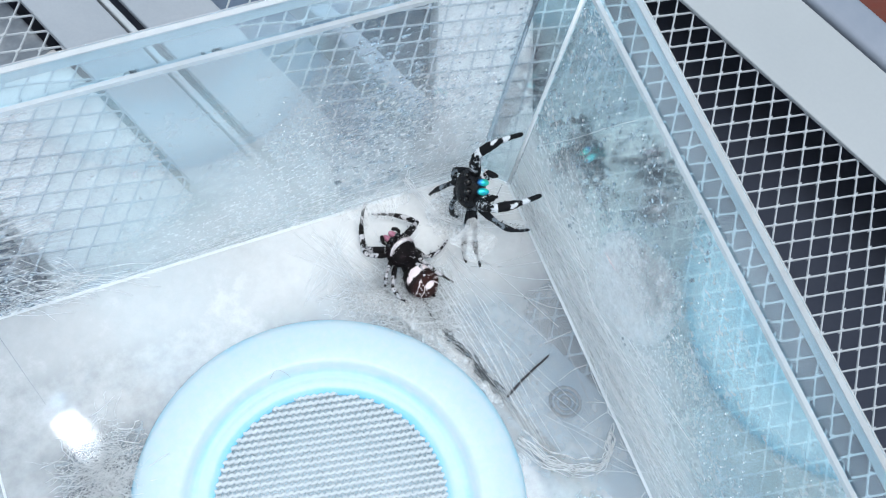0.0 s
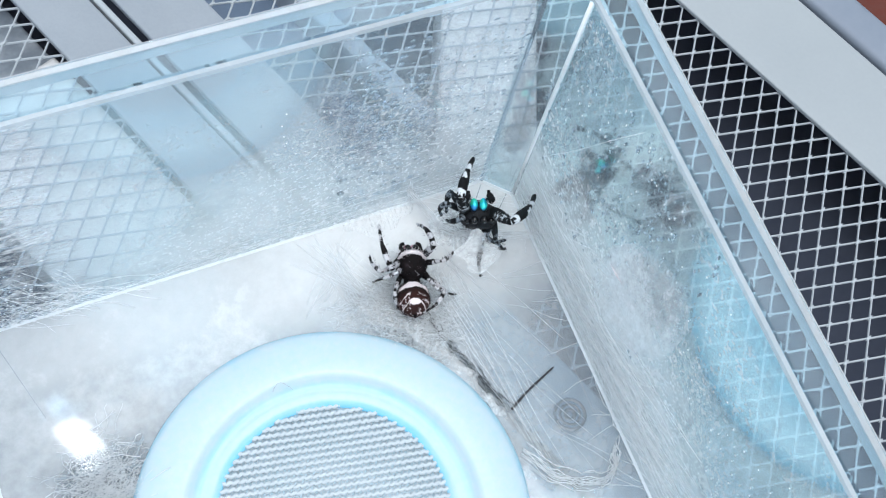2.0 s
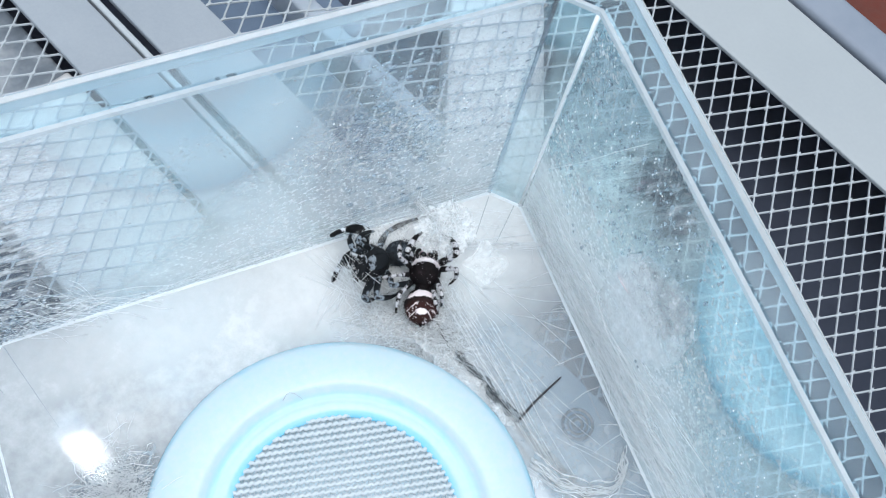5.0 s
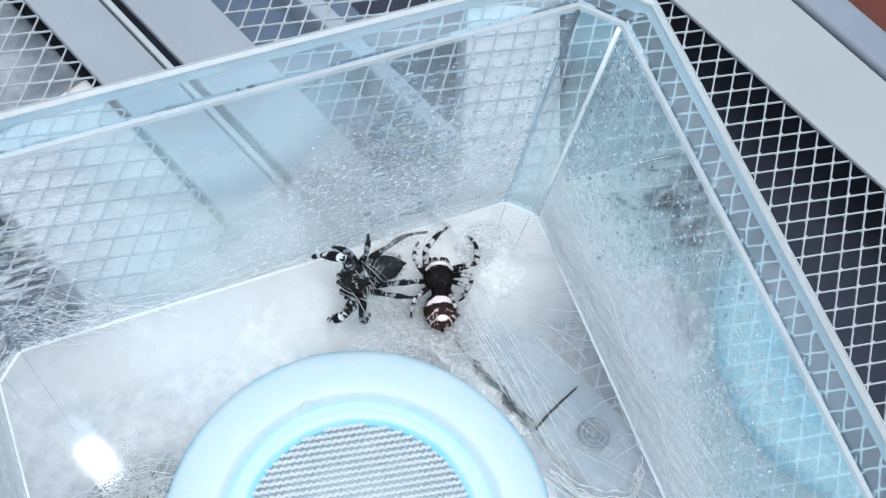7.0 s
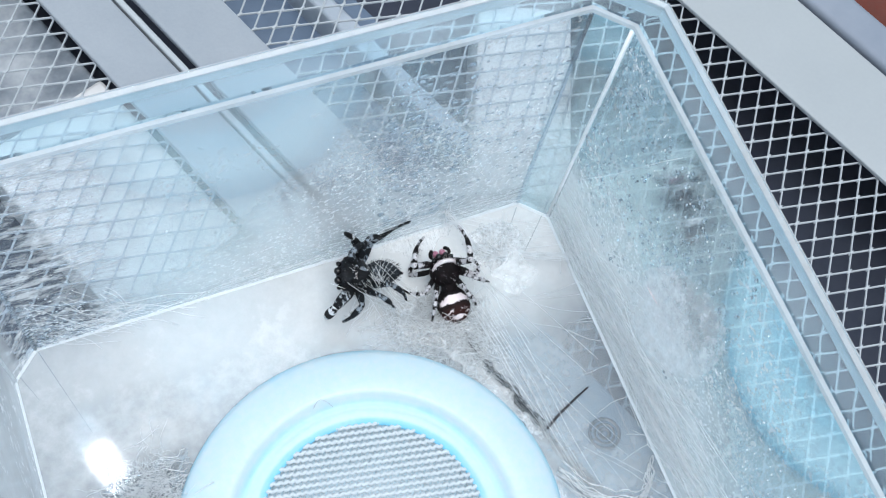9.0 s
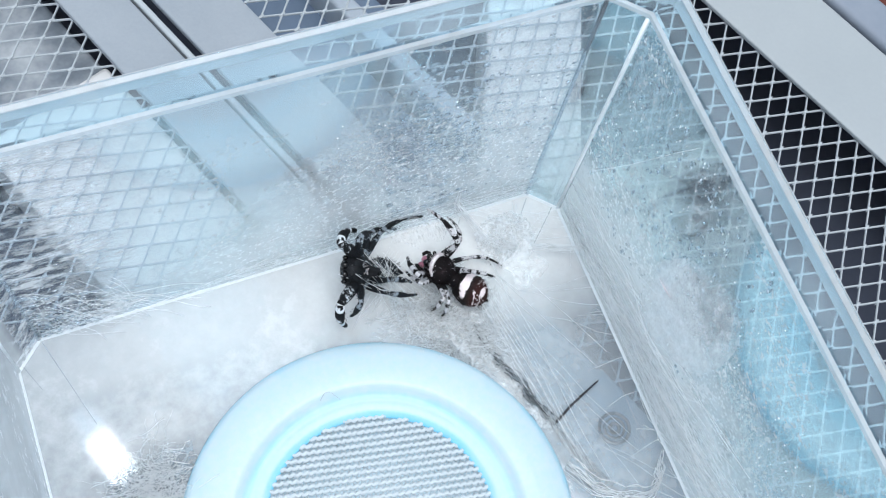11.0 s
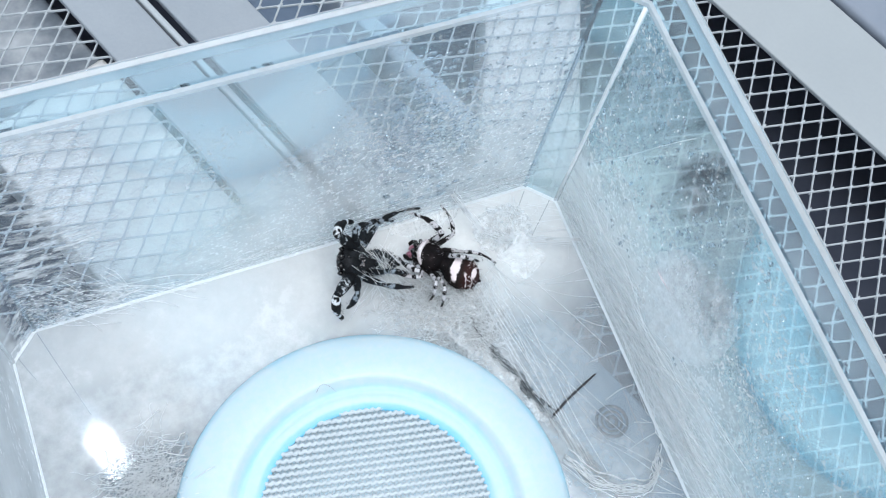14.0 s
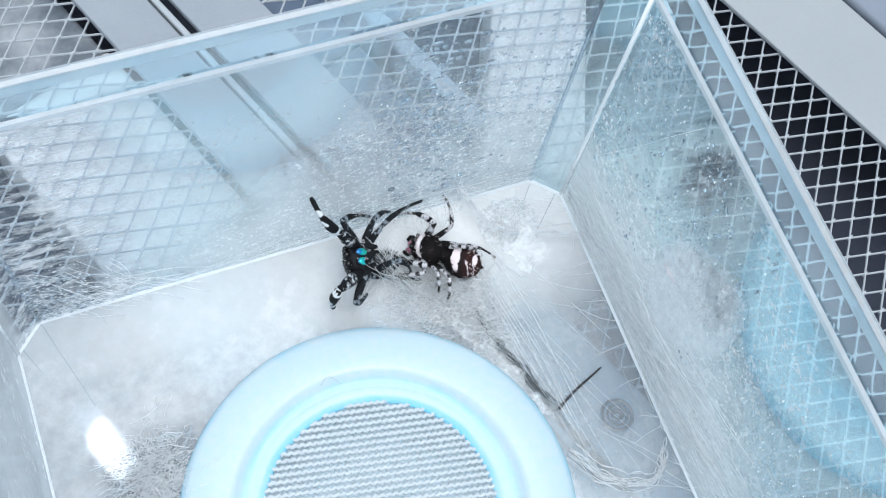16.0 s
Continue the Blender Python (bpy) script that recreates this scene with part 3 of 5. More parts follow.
slab("paper", 24.0, 60.4, -50.0, 6.0, -6.6, M_PALE, "pale paper bundle standing in the dark case")
slab("paper", 24.0, 54.0, 6.2, 100.0, -5.6, M_PALE, "pale paper bundle standing in the dark case")
# dim stretch of the paper, its shade put into the darker grey
slab("paper", 14.0, 60.5, -132.0, -50.4, -10.0, M_PAPER, "crumpled paper, shade in its grey, standing in the dark case")
slab("grey_card", 54.2, 62.0, 6.4, 100.0, -16.0, M_SLATE, "slate grey card block standing in the case")
slab("grey_card", 98.5, 135.0, -140.0, -19.0, -20.0, M_SLATE, "slate grey card block standing in the case")
slab("grey_card", 98.5, 117.0, -18.0, 60.0, -19.0, M_SLATE, "slate grey card block standing in the case")
slab("pale_card", 129.0, 155.0, -5.4, 52.6, -6.2, M_PALE, "pale card block standing in the case", 46)
slab("pale_card", 119.0, 124.5, -60.0, 25.0, -9.0, M_MID, "narrow pale card strip standing in the case")

# ---------------------------------------------------------------- the clear box
def ring_at(o, z):
    """The eight corners of the chamfered square, pushed out by o."""
    k = CH + o * (2 - math.sqrt(2))          # keeps the chamfer plane parallel
    a, b, c, d = -o, FW + o, o, -FW - o
    return [(a + k, c, z), (b - k, c, z), (b, c - k, z), (b, d + k, z), (b - k, d, z), (a + k, d, z), (a, d + k, z), (a, c - k, z)]


def sweep(profile, closed=True):
    verts, faces = [], []
    for o, z in profile:
        verts += ring_at(o, z)
    count = len(profile)
    for i in range(count if closed else count - 1):
        for j in range(8):
            a, b = i * 8 + j, i * 8 + (j + 1) % 8
            c, d = ((i + 1) % count) * 8 + (j + 1) % 8, ((i + 1) % count) * 8 + j
            faces.append((a, b, c, d))
    return verts, faces


box = thing("clear_box", 0, 0, 0, "clear plastic box, scuffed and webbed with silk", "box")
v, f = sweep([(0.0, 0.15), (0.0, 80.2), (1.5, 80.2), (1.5, 0.15)])
part_data("wall", v, f, M_WALL, box, "clear wall, milky with silk and painted haze", smooth=False)
v, f = sweep([(1.5, 80.0), (1.6, 79.2), (9.2, 76.4), (9.8, 77.0), (9.9, 79.0), (8.9, 78.4), (1.7, 80.9)])
part_data("flange", v, f, M_RIM, box, "clear sloped flange", smooth=False)
v, f = sweep([(-0.1, 80.3), (0.05, 81.2), (0.9, 81.2), (1.1, 80.3)])
part_data("inner_lip", v, f, M_LIP, box, "bright moulded lip", smooth=False)
v, f = sweep([(8.7, 76.9), (8.8, 78.7), (9.6, 79.1), (10.4, 78.6), (10.4, 76.2)])
part_data("outer_lip", v, f, M_OUTLIP, box, "bright moulded outer edge", smooth=False)
v, f = sweep([(-0.45, 0.02), (-0.12, 0.7), (0.0, 0.7), (0.0, 0.02)])
part_data("floor_seam", v, f, M_EDGE, box, "bright seam of wall and floor", smooth=False)
top, low = ring_at(1.5, 0.0), ring_at(1.5, -1.9)
part_data("base", top + low, [(7, 6, 5, 4, 3, 2, 1, 0), tuple(range(8, 16))] + [(j, (j + 1) % 8, 8 + (j + 1) % 8, 8 + j) for j in range(8)],
          M_FLOOR, box, "milky scuffed floor", smooth=False)
for r, w in ((3.5, 0.42), (2.3, 0.3), (1.1, 0.45)):
    part("gate_mark", lathe_bm([(r - w, 0.0), (r - w * 0.6, 0.14), (r + w * 0.6, 0.14), (r + w, 0.0)], 40, 120.6, -61.0), M_MARK, box, "round moulding mark")

# rounded upright corners
for (ax, ay, _), sx, sy in zip(ring_at(0.0, 0.0), (0, 0, -1, -1, 0, 0, 1, 1), (-1, -1, 0, 0, 1, 1, 0, 0)):
    v, f = [], []
    tube_into(v, f, [Vector((ax + sx * 0.1, ay + sy * 0.1, z)) for z in (0.8, 20, 40, 60, 80.0)], 0.42 if sx == 0 else 0.5, 10)
    # side-wall corners painted white, standing in for light caught in the clear edge
    part_data("corner_bead", v, f, M_BEAD if sx == 0 else M_EDGE, box, "clear rounded corner edge" if sx == 0 else "rounded corner edge painted bright")

# lines from the two far floor corners, drawn for the upright edges mirrored there
for a, b in (((123.6, -1.0), (116.3, -9.9)), ((128.6, -5.3), (117.0, -16.4)), ((6.3, -0.8), (12.8, -22.5)), ((1.2, -5.0), (3.9, -11.5))):
    v, f = [], []
    tube_into(v, f, [Vector((a[0] + (b[0] - a[0]) * k / 4, a[1] + (b[1] - a[1]) * k / 4, 0.03)) for k in range(5)], [0.12, 0.11, 0.1, 0.08, 0.05], 6)
    part_data("mirrored_edge", v, f, M_LIP, box, "pale line drawn for a mirrored corner edge")

# ridge of the moulded foot round the mark
v, f = [], []
pts = [Vector((125.0, -36, 0.05)), Vector((126.2, -45, 0.05)), Vector((126.0, -66, 0.05)), Vector((124.0, -73, 0.05)), Vector((119.5, -77, 0.05)), Vector((114.5, -75, 0.05)), Vector((111.5, -69, 0.05))]
tube_into(v, f, pts, 0.11, 6)
part_data("foot_ridge", v, f, M_LIP, box, "low moulded ridge")

# ---------------------------------------------------------------- the vent in the floor
CX, CY = 62.8, -65.0
vent = thing("vent", CX, CY, 0, "pale blue plastic vent ring in the box floor", "vent")
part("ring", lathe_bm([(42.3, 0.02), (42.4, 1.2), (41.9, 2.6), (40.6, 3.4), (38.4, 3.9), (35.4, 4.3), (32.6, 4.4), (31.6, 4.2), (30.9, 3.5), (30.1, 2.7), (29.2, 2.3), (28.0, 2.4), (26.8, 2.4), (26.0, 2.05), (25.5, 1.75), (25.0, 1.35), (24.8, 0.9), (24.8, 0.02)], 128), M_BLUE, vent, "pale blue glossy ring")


def weave():
    """Wavy woven wires that fill the vent."""
    verts, faces = [], []
    turn, pitch, r = radians(-11), 1.46, 25.3
    c, s = math.cos(turn), math.sin(turn)
    k = int(r / pitch)
    for i in range(-k, k + 1):
        half = math.sqrt(max(r * r - (i * pitch) ** 2, 0.1))
        steps = int(2 * half / 0.42)
        line = []
        for q in range(steps + 1):
            a = -half + 2 * half * q / max(steps, 1)
            wob = 0.22 * math.sin(a * 4.2 + i * 1.6)
            x, y = a, i * pitch + wob
            line.append(Vector((x * c - y * s, x * s + y * c, 1.12 + 0.16 * math.cos(a * 4.2 + i * 1.6))))
        if len(line) > 2:
            tube_into(verts, faces, line, 0.53, 6)
    k = int(r / 0.85)
    for i in range(-k, k + 1):
        half = math.sqrt(max(r * r - (i * 0.85) ** 2, 0.1))
        line = [Vector((i * 0.85 * c - b * s, i * 0.85 * s + b * c, 1.0)) for b in (-half, 0, half)]
        tube_into(verts, faces, line, 0.14, 4)
    return part_data("weave", verts, faces, M_WEAVE, vent, "fine grey woven gauze")


weave()
part("gauze", lathe_bm([(0.01, 0.35), (25.2, 0.35), (25.2, 0.92), (0.01, 0.92)], 64), M_GAUZE, vent, "pale backing gauze")

# ---------------------------------------------------------------- silk
RS = random.Random(7)


def strand(verts, faces, p, q, r=0.05, sag=0.6, wob=0.4, steps=7, sides=3):
    p, q = Vector(p), Vector(q)
    d = q - p
    pts = []
    ph = [RS.uniform(0, 6.28) for _ in range(3)]
    for i in range(steps + 1):
        t = i / steps
        bell = math.sin(math.pi * t)
        o = Vector((math.sin(5 * t + ph[0]), math.sin(4 * t + ph[1]), math.sin(6 * t + ph[2]))) * wob * bell
        a = p + d * t + o - Vector((0, 0, sag * bell))
        a.x, a.y, a.z = min(a.x, 129.85), min(a.y, -0.12), max(a.z, 0.12)
        pts.append(a)
    tube_into(verts, faces, pts, r * 0.9, sides)


def silk(name, build, label, mat=None):
    verts, faces = [], []
    build(verts, faces)
    ob = part_data(name, verts, faces, mat or M_SILK)
    return tagged(ob, label, "silk", kind="stuff")


def wall_streaks(v, f):
    for _ in range(170):
        y0, z0 = RS.uniform(-4, -60), abs(RS.gauss(4, 8)) + 2.0
        span = RS.uniform(14, 60)
        z1 = z0 * RS.uniform(0.7, 1.6) + span * RS.uniform(0.02, 0.3)
        strand(v, f, (129.8, y0, z0), (129.8, y0 - span, z1), RS.choice((0.03, 0.04, 0.06, 0.1)), 0.3, 2.0)
    for _ in range(26):
        y = RS.uniform(-20, -110)
        strand(v, f, (RS.uniform(112, 129), y, 0.2), (129.8, y - RS.uniform(-14, 22), RS.uniform(2, 26)), 0.045, 1.2, 0.6)


def floor_streaks(v, f):
    for _ in range(14):
        x, y = RS.uniform(101, 112), RS.uniform(-12, -40)
        span = RS.uniform(10, 45)
        strand(v, f, (x, y, RS.uniform(0.2, 2.5)), (x + span * RS.uniform(0.1, 0.55), y - span, RS.uniform(0.2, 3)), RS.choice((0.035, 0.05, 0.06)), 0.4, 0.9)
    for _ in range(15):                      # long threads that pass the ring on its side
        k = RS.uniform(0, 1)
        p = (101 + 8 * k + RS.gauss(0, 1), -20 - 3 * k + RS.gauss(0, 2), RS.uniform(0.5, 3))
        q = (108 + 7 * k + RS.gauss(0, 1), -60 - 12 * k + RS.gauss(0, 4), RS.uniform(0.3, 2.0))
        strand(v, f, p, q, RS.choice((0.03, 0.045, 0.07)), 0.4, 0.6, 10)
    for _ in range(15):                      # loose silk round the end of the foot
        o = RS.gauss(0, 1.3)
        line = [(106.8, -65.0), (110.5, -71.5), (116.0, -75.8), (121.5, -77.4), (125.6, -75.5), (127.2, -71.0)]
        for a, b in zip(line, line[1:]):
            strand(v, f, (a[0] + o, a[1] + o, 0.4), (b[0] + o + RS.gauss(0, 0.2), b[1] + o, 0.4 + RS.uniform(0, 0.4)), RS.choice((0.06, 0.09, 0.15)), 0.0, 0.5, 5)


def wall_base(v, f):
    for _ in range(60):
        x, z = RS.uniform(30, 116), abs(RS.gauss(0, 6)) + 0.4
        span = RS.uniform(8, 34)
        strand(v, f, (x, -0.15, z), (x + span, -0.15, max(0.4, z + RS.uniform(-4, 6))), RS.choice((0.02, 0.03, 0.045)), 0.3, 0.6)
    for _ in range(40):
        x = RS.uniform(5, 28)
        strand(v, f, (x, -0.15, RS.uniform(0.5, 26)), (x + RS.uniform(4, 22), RS.uniform(-0.2, -6), RS.uniform(0.3, 12)), 0.05, 0.5, 1.0)


def curls(cx, cy, sx, sy, sz, count, length, r):
    def build(v, f):
        for _ in range(count):
            p = Vector((RS.gauss(cx, sx), RS.gauss(cy, sy), abs(RS.gauss(0, sz)) + 0.15))
            if (p.x - CX) ** 2 + (p.y - CY) ** 2 < 42.5 ** 2:
                continue
            a = RS.uniform(0, 6.28)
            n = length * RS.uniform(0.5, 1.6)
            q = p + Vector((math.cos(a) * n, math.sin(a) * n * 0.7, RS.gauss(0, sz * 0.7)))
            strand(v, f, p, q, r * (RS.uniform(0.6, 1.4) if RS.random() < 0.9 else RS.uniform(1.8, 3.0)), RS.uniform(-0.5, 0.8), 0.9, 6)
    return build


def sheet(name, corner, along, over, nu, nv, lift, mat, label):
    """A sagging film of silk, thin and uneven."""
    corner, along, over = Vector(corner), Vector(along), Vector(over)
    verts, faces = [], []
    for i in range(nu + 1):
        for j in range(nv + 1):
            s, t = i / nu, j / nv
            p = corner + along * s + over * t
            k = noise.noise(Vector((p.x * 0.18, p.y * 0.18, 0))) + 0.5 * noise.noise(Vector((p.x * 0.6, p.y * 0.6, 3)))
            edge = 2.6 * noise.noise(Vector((p.x * 0.3, p.y * 0.3, 8)))
            w = (0.15 + 0.85 * math.sin(math.pi * min(max(s, 0.0), 1.0)) ** 0.7)
            p += over * (0.5 - t) * (1 - w) + over.normalized() * edge * (2 * t - 1)
            p.z = max(0.12, p.z + lift * k)
            verts.append(tuple(p))
    for i in range(nu):
        for j in range(nv):
            a = i * (nv + 1) + j
            faces.append((a, a + 1, a + nv + 2, a + nv + 1))
    return tagged(part_data(name, verts, faces, mat), label, "silk", kind="stuff")


silk("wall_silk", wall_streaks, "white silk streaks on the clear box wall")
silk("floor_silk", floor_streaks, "white silk strands stretched from floor to vent")
silk("wall_base_silk", wall_base, "fine silk lines at the foot of the wall")
silk("silk_tangle", curls(91, -22.5, 4.8, 2.8, 1.1, 620, 4.5, 0.038), "white tangled silk between the spiders and the vent")
silk("silk_tangle", curls(100.5, -30, 2.4, 5, 1.2, 300, 5, 0.034), "white tangled silk beside the vent ring")
silk("silk_tangle", curls(94, -31, 3.2, 5.5, 1.4, 650, 4, 0.045), "dense white silk tufts beside the vent ring")
silk("silk_tangle", curls(21, -45, 3.2, 6, 1.5, 1100, 6, 0.045), "grey tangled silk beside the vent ring")


def web_over(v, f):
    for k in range(44):
        p = (RS.gauss(86.5, 3.0), RS.gauss(-20, 2.2), RS.uniform(0.4, 2.0))
        q = (RS.gauss(79, 2.6), RS.gauss(-10, 2.6), RS.uniform(10, 15))
        if k % 4 == 0:                       # a few cross the others
            p, q = (RS.uniform(72, 80), RS.gauss(-18, 1.5), RS.uniform(1, 3)), (RS.gauss(86, 1.6), RS.gauss(-10, 2.0), RS.uniform(9, 13))
        strand(v, f, p, q, RS.choice((0.03, 0.045, 0.07)), -0.6, 0.5, 5)


silk("silk_tangle", web_over, "loose silk threads drawn over the resting place")
sheet("silk_sheet", (89.5, -25.5, 2.2), (14.5, -33, 0.2), (4.6, 2.2, -0.8), 60, 14, 1.2, M_TUFT, "white sheet of dense silk along the vent")
sheet("silk_sheet", (80, -18.5, 0.8), (22, -5, 0.6), (-1, -8, 1.0), 40, 12, 1.0, M_TUFT, "white silk pad under the spiders")


sheet("silk_sheet", (86, -0.6, 8.8), (17, 0, 1.0), (1, -7.5, -1.5), 40, 24, 0.8, M_VEIL, "thin silk veil drawn from the wall over the floor")
# four overlapping milky sheets lie against the side wall
for dx, dy, dz, grow in ((0.0, 0.0, 0.0, 1.0), (0.12, 3.0, -4.0, 1.25), (0.24, -2.0, 2.0, 0.85), (0.36, 5.0, -9.0, 1.3)):
    sheet("silk_sheet", (129.6 - dx, -38.0 + dy, 37.0 + dz), (0, -16.0 * grow, -9.0 * grow), (0, -11.4 * grow, 27.0 * grow), 30, 30, 0.0, M_PATCH, "milky film on the clear box wall")
sheet("silk_sheet", (108.4, -16.7, 17.0), (-3.0, -10.5, 0.0), (8.1, -1.9, 0.0), 30, 24, 0.9, M_PATCH, "thin milky film of silk slung in the box corner")


def hammock(v, f):
    strand(v, f, (129.8, -9.0, 25.0), (129.8, -31.0, 75.0), 0.05, 0.0, 0.3)
    # this strand draws the white line mirrored in the corner floor
    strand(v, f, (109.5, -9.5, 0.3), (129.6, -14.0, 0.6), 0.1, 0.0, 0.1)
    strand(v, f, (109.0, -17.5, 0.3), (122.5, -46.0, 0.3), 0.06, 0.0, 0.1)
    strand(v, f, (112.0, -14.0, 0.3), (126.5, -44.0, 0.3), 0.06, 0.0, 0.1)
    band = [(104.0, -0.4, 9.0), (106.2, -3.6, 6.0), (108.2, -9.9, 5.6), (112.0, -13.2, 5.4), (116.0, -14.6, 5.4), (121.5, -16.5, 5.6), (129.6, -19.6, 6.0)]
    for _ in range(20):                      # the hammock's thick white edge
        o = Vector((RS.gauss(0, 0.35), RS.gauss(0, 0.45), RS.gauss(0, 0.5)))
        for a, b in zip(band, band[1:]):
            strand(v, f, Vector(a) + o, Vector(b) + o, RS.choice((0.04, 0.06, 0.09)), 0.0, 0.25, 4)
    for _ in range(7):
        strand(v, f, (RS.uniform(103, 108), -0.3, RS.uniform(4, 11)), (129.7, RS.uniform(-8, -18), RS.uniform(3, 10)), RS.choice((0.03, 0.04, 0.06)), RS.uniform(0.5, 4.0), 0.8, 9)
    for _ in range(8):
        strand(v, f, (RS.uniform(103.5, 105), -0.2, RS.uniform(2, 14)), (RS.uniform(103, 106), -RS.uniform(0.2, 4), RS.uniform(0.3, 6)), 0.06, 0.2, 0.3, 5)
    for _ in range(12):
        strand(v, f, (RS.uniform(110, 128), RS.uniform(-6, -16), RS.uniform(0.3, 2)), (RS.uniform(112, 124), RS.uniform(-4, -14), RS.uniform(5, 9)), 0.05, 0.3, 0.8, 6)


silk("silk_hammock", hammock, "fine silk hammock slung across the box corner")


def silk_wad():
    """A loose rag of silk that the male lifts over himself as he crawls under it."""
    verts, faces, n = [], [], 34
    for i in range(n + 1):
        for j in range(n + 1):
            a, b = 2 * i / n - 1, 2 * j / n - 1
            k = math.sqrt(max(a * a + b * b, 1e-6))
            shrink = max(abs(a), abs(b)) / k                  # square grid pulled into a disc
            rag = 1 + 0.28 * noise.noise(Vector((a * 2.1, b * 2.1, 4))) + 0.16 * noise.noise(Vector((a * 6, b * 6, 1)))
            x, y = a * shrink * rag * 7.2, b * shrink * rag * 6.6
            z = 2.2 * (1 - (k * shrink) ** 2) + 1.1 * noise.noise(Vector((x * 0.35, y * 0.35, 2))) + 0.5 * noise.noise(Vector((x * 1.1, y * 1.1, 6)))
            verts.append((x, y, z))
    for i in range(n):
        for j in range(n):
            a = i * (n + 1) + j
            faces.append((a, a + 1, a + n + 2, a + n + 1))
    rag = tagged(part_data("silk_rag", verts, faces, M_RAG), "loose white rag of silk lifted by the male", "silk")
    v, f = [], []
    for _ in range(90):
        a, r = RS.uniform(0, 6.28), 5.6 * math.sqrt(RS.random())
        p = Vector((r * math.cos(a), r * math.sin(a) * 0.9, 2.6 - 0.05 * r * r + RS.gauss(0, 0.4)))
        a, k = RS.uniform(0, 6.28), RS.uniform(1.0, 4.5)
        q = p + Vector((math.cos(a) * k, math.sin(a) * k, RS.gauss(0, 0.4)))
        w = p.lerp(q, 0.5) + Vector((RS.gauss(0, 0.5), RS.gauss(0, 0.5), RS.gauss(0, 0.4)))
        tube_into(v, f, [p, w, q], RS.choice((0.03, 0.05, 0.08)), 3)
    part_data("threads", v, f, M_SILK, rag, "white silk threads")
    return rag


silk_rag = silk_wad()


def specks(v, f):
    """Small beads of silk and dust on the walls."""
    for i in range(1500):
        s = RS.choice((0.08, 0.1, 0.13, 0.17, 0.24))
        if i % 5 < 3:
            y = RS.uniform(-2, -115)
            c = Vector((129.8, y, RS.uniform(1, 78) * (1 if y > -50 else RS.uniform(0.3, 1))))
            e = Vector((0.3, 1, RS.uniform(1.2, 2.6)))
        elif i % 5 == 3:
            c = Vector((RS.uniform(70, 122), -0.15, RS.uniform(2, 60)))
            e = Vector((1, 0.3, RS.uniform(1, 2)))
        else:
            c = Vector((RS.gauss(10, 6), -0.15, abs(RS.gauss(4, 12)) + 0.5))
            c.x = min(max(c.x, 6.2), 26)
            e = Vector((RS.uniform(1, 2.4), 0.3, 1.1)) * 1.5
        k = len(v)
        for d in ((1, 0, 0), (0, 1, 0), (-1, 0, 0), (0, -1, 0), (0, 0, 1), (0, 0, -1)):
            v.append((c.x + d[0] * s * e.x, c.y + d[1] * s * e.y, c.z + d[2] * s * e.z))
        for a in range(4):
            f.append((k + a, k + (a + 1) % 4, k + 4))
            f.append((k + (a + 1) % 4, k + a, k + 5))


def drops(v, f):
    """Rounded clear drops on the upper walls and low on the far end of the back wall."""
    for i in range(1300):
        s = RS.choice((0.16, 0.22, 0.3, 0.4))
        if i % 5 < 2:
            c, e = Vector((129.86, RS.uniform(-3, -60), RS.uniform(24, 78))), Vector((0.35, 1, RS.uniform(1.0, 2.2)))
        elif i % 5 < 4:
            c, e = Vector((RS.uniform(84, 123), -0.14, RS.uniform(10, 74))), Vector((RS.uniform(0.9, 1.8), 0.35, 1))
            if i % 10 == 2:
                s, c.x = RS.choice((0.45, 0.6, 0.75)), RS.uniform(86, 104)
        else:
            c, e = Vector((min(max(RS.gauss(9, 6), 6.2), 24), -0.14, abs(RS.gauss(3, 12)) + 0.6)), Vector((RS.uniform(1, 2.2), 0.35, 1))
        k = len(v)
        v.append((c.x, c.y, c.z + s * e.z))
        for zz, rr in ((0.6, 0.8), (-0.3, 0.95)):
            for q in range(6):
                a = 2 * math.pi * (q + (0.5 if zz < 0 else 0)) / 6
                v.append((c.x + s * e.x * rr * math.cos(a), c.y + s * e.y * rr * math.sin(a), c.z + s * e.z * zz))
        v.append((c.x, c.y, c.z - s * e.z))
        for q in range(6):
            r = (q + 1) % 6
            f.append((k, k + 1 + q, k + 1 + r))
            f.append((k + 1 + q, k + 7 + q, k + 1 + r))
            f.append((k + 1 + r, k + 7 + q, k + 7 + r))
            f.append((k + 7 + q, k + 13, k + 7 + r))


v, f = [], []
drops(v, f)
tagged(part_data("water_drops", v, f, M_DROP), "small clear drops clinging to the box walls", "drops", kind="stuff")
silk("silk_specks", specks, "tiny white silk beads dotted over clear walls")

# ---------------------------------------------------------------- loose bits
v, f = [], []
tube_into(v, f, [Vector(p) for p in ((108.4, -55.4, 0.4), (112.5, -53.2, 0.5), (116.8, -51.4, 0.45), (121.4, -49.6, 0.35))], [0.34, 0.28, 0.26, 0.2], 6)
tagged(part_data("twig", v, f, M_TWIG), "thin black twig lying on the box floor", "twig")


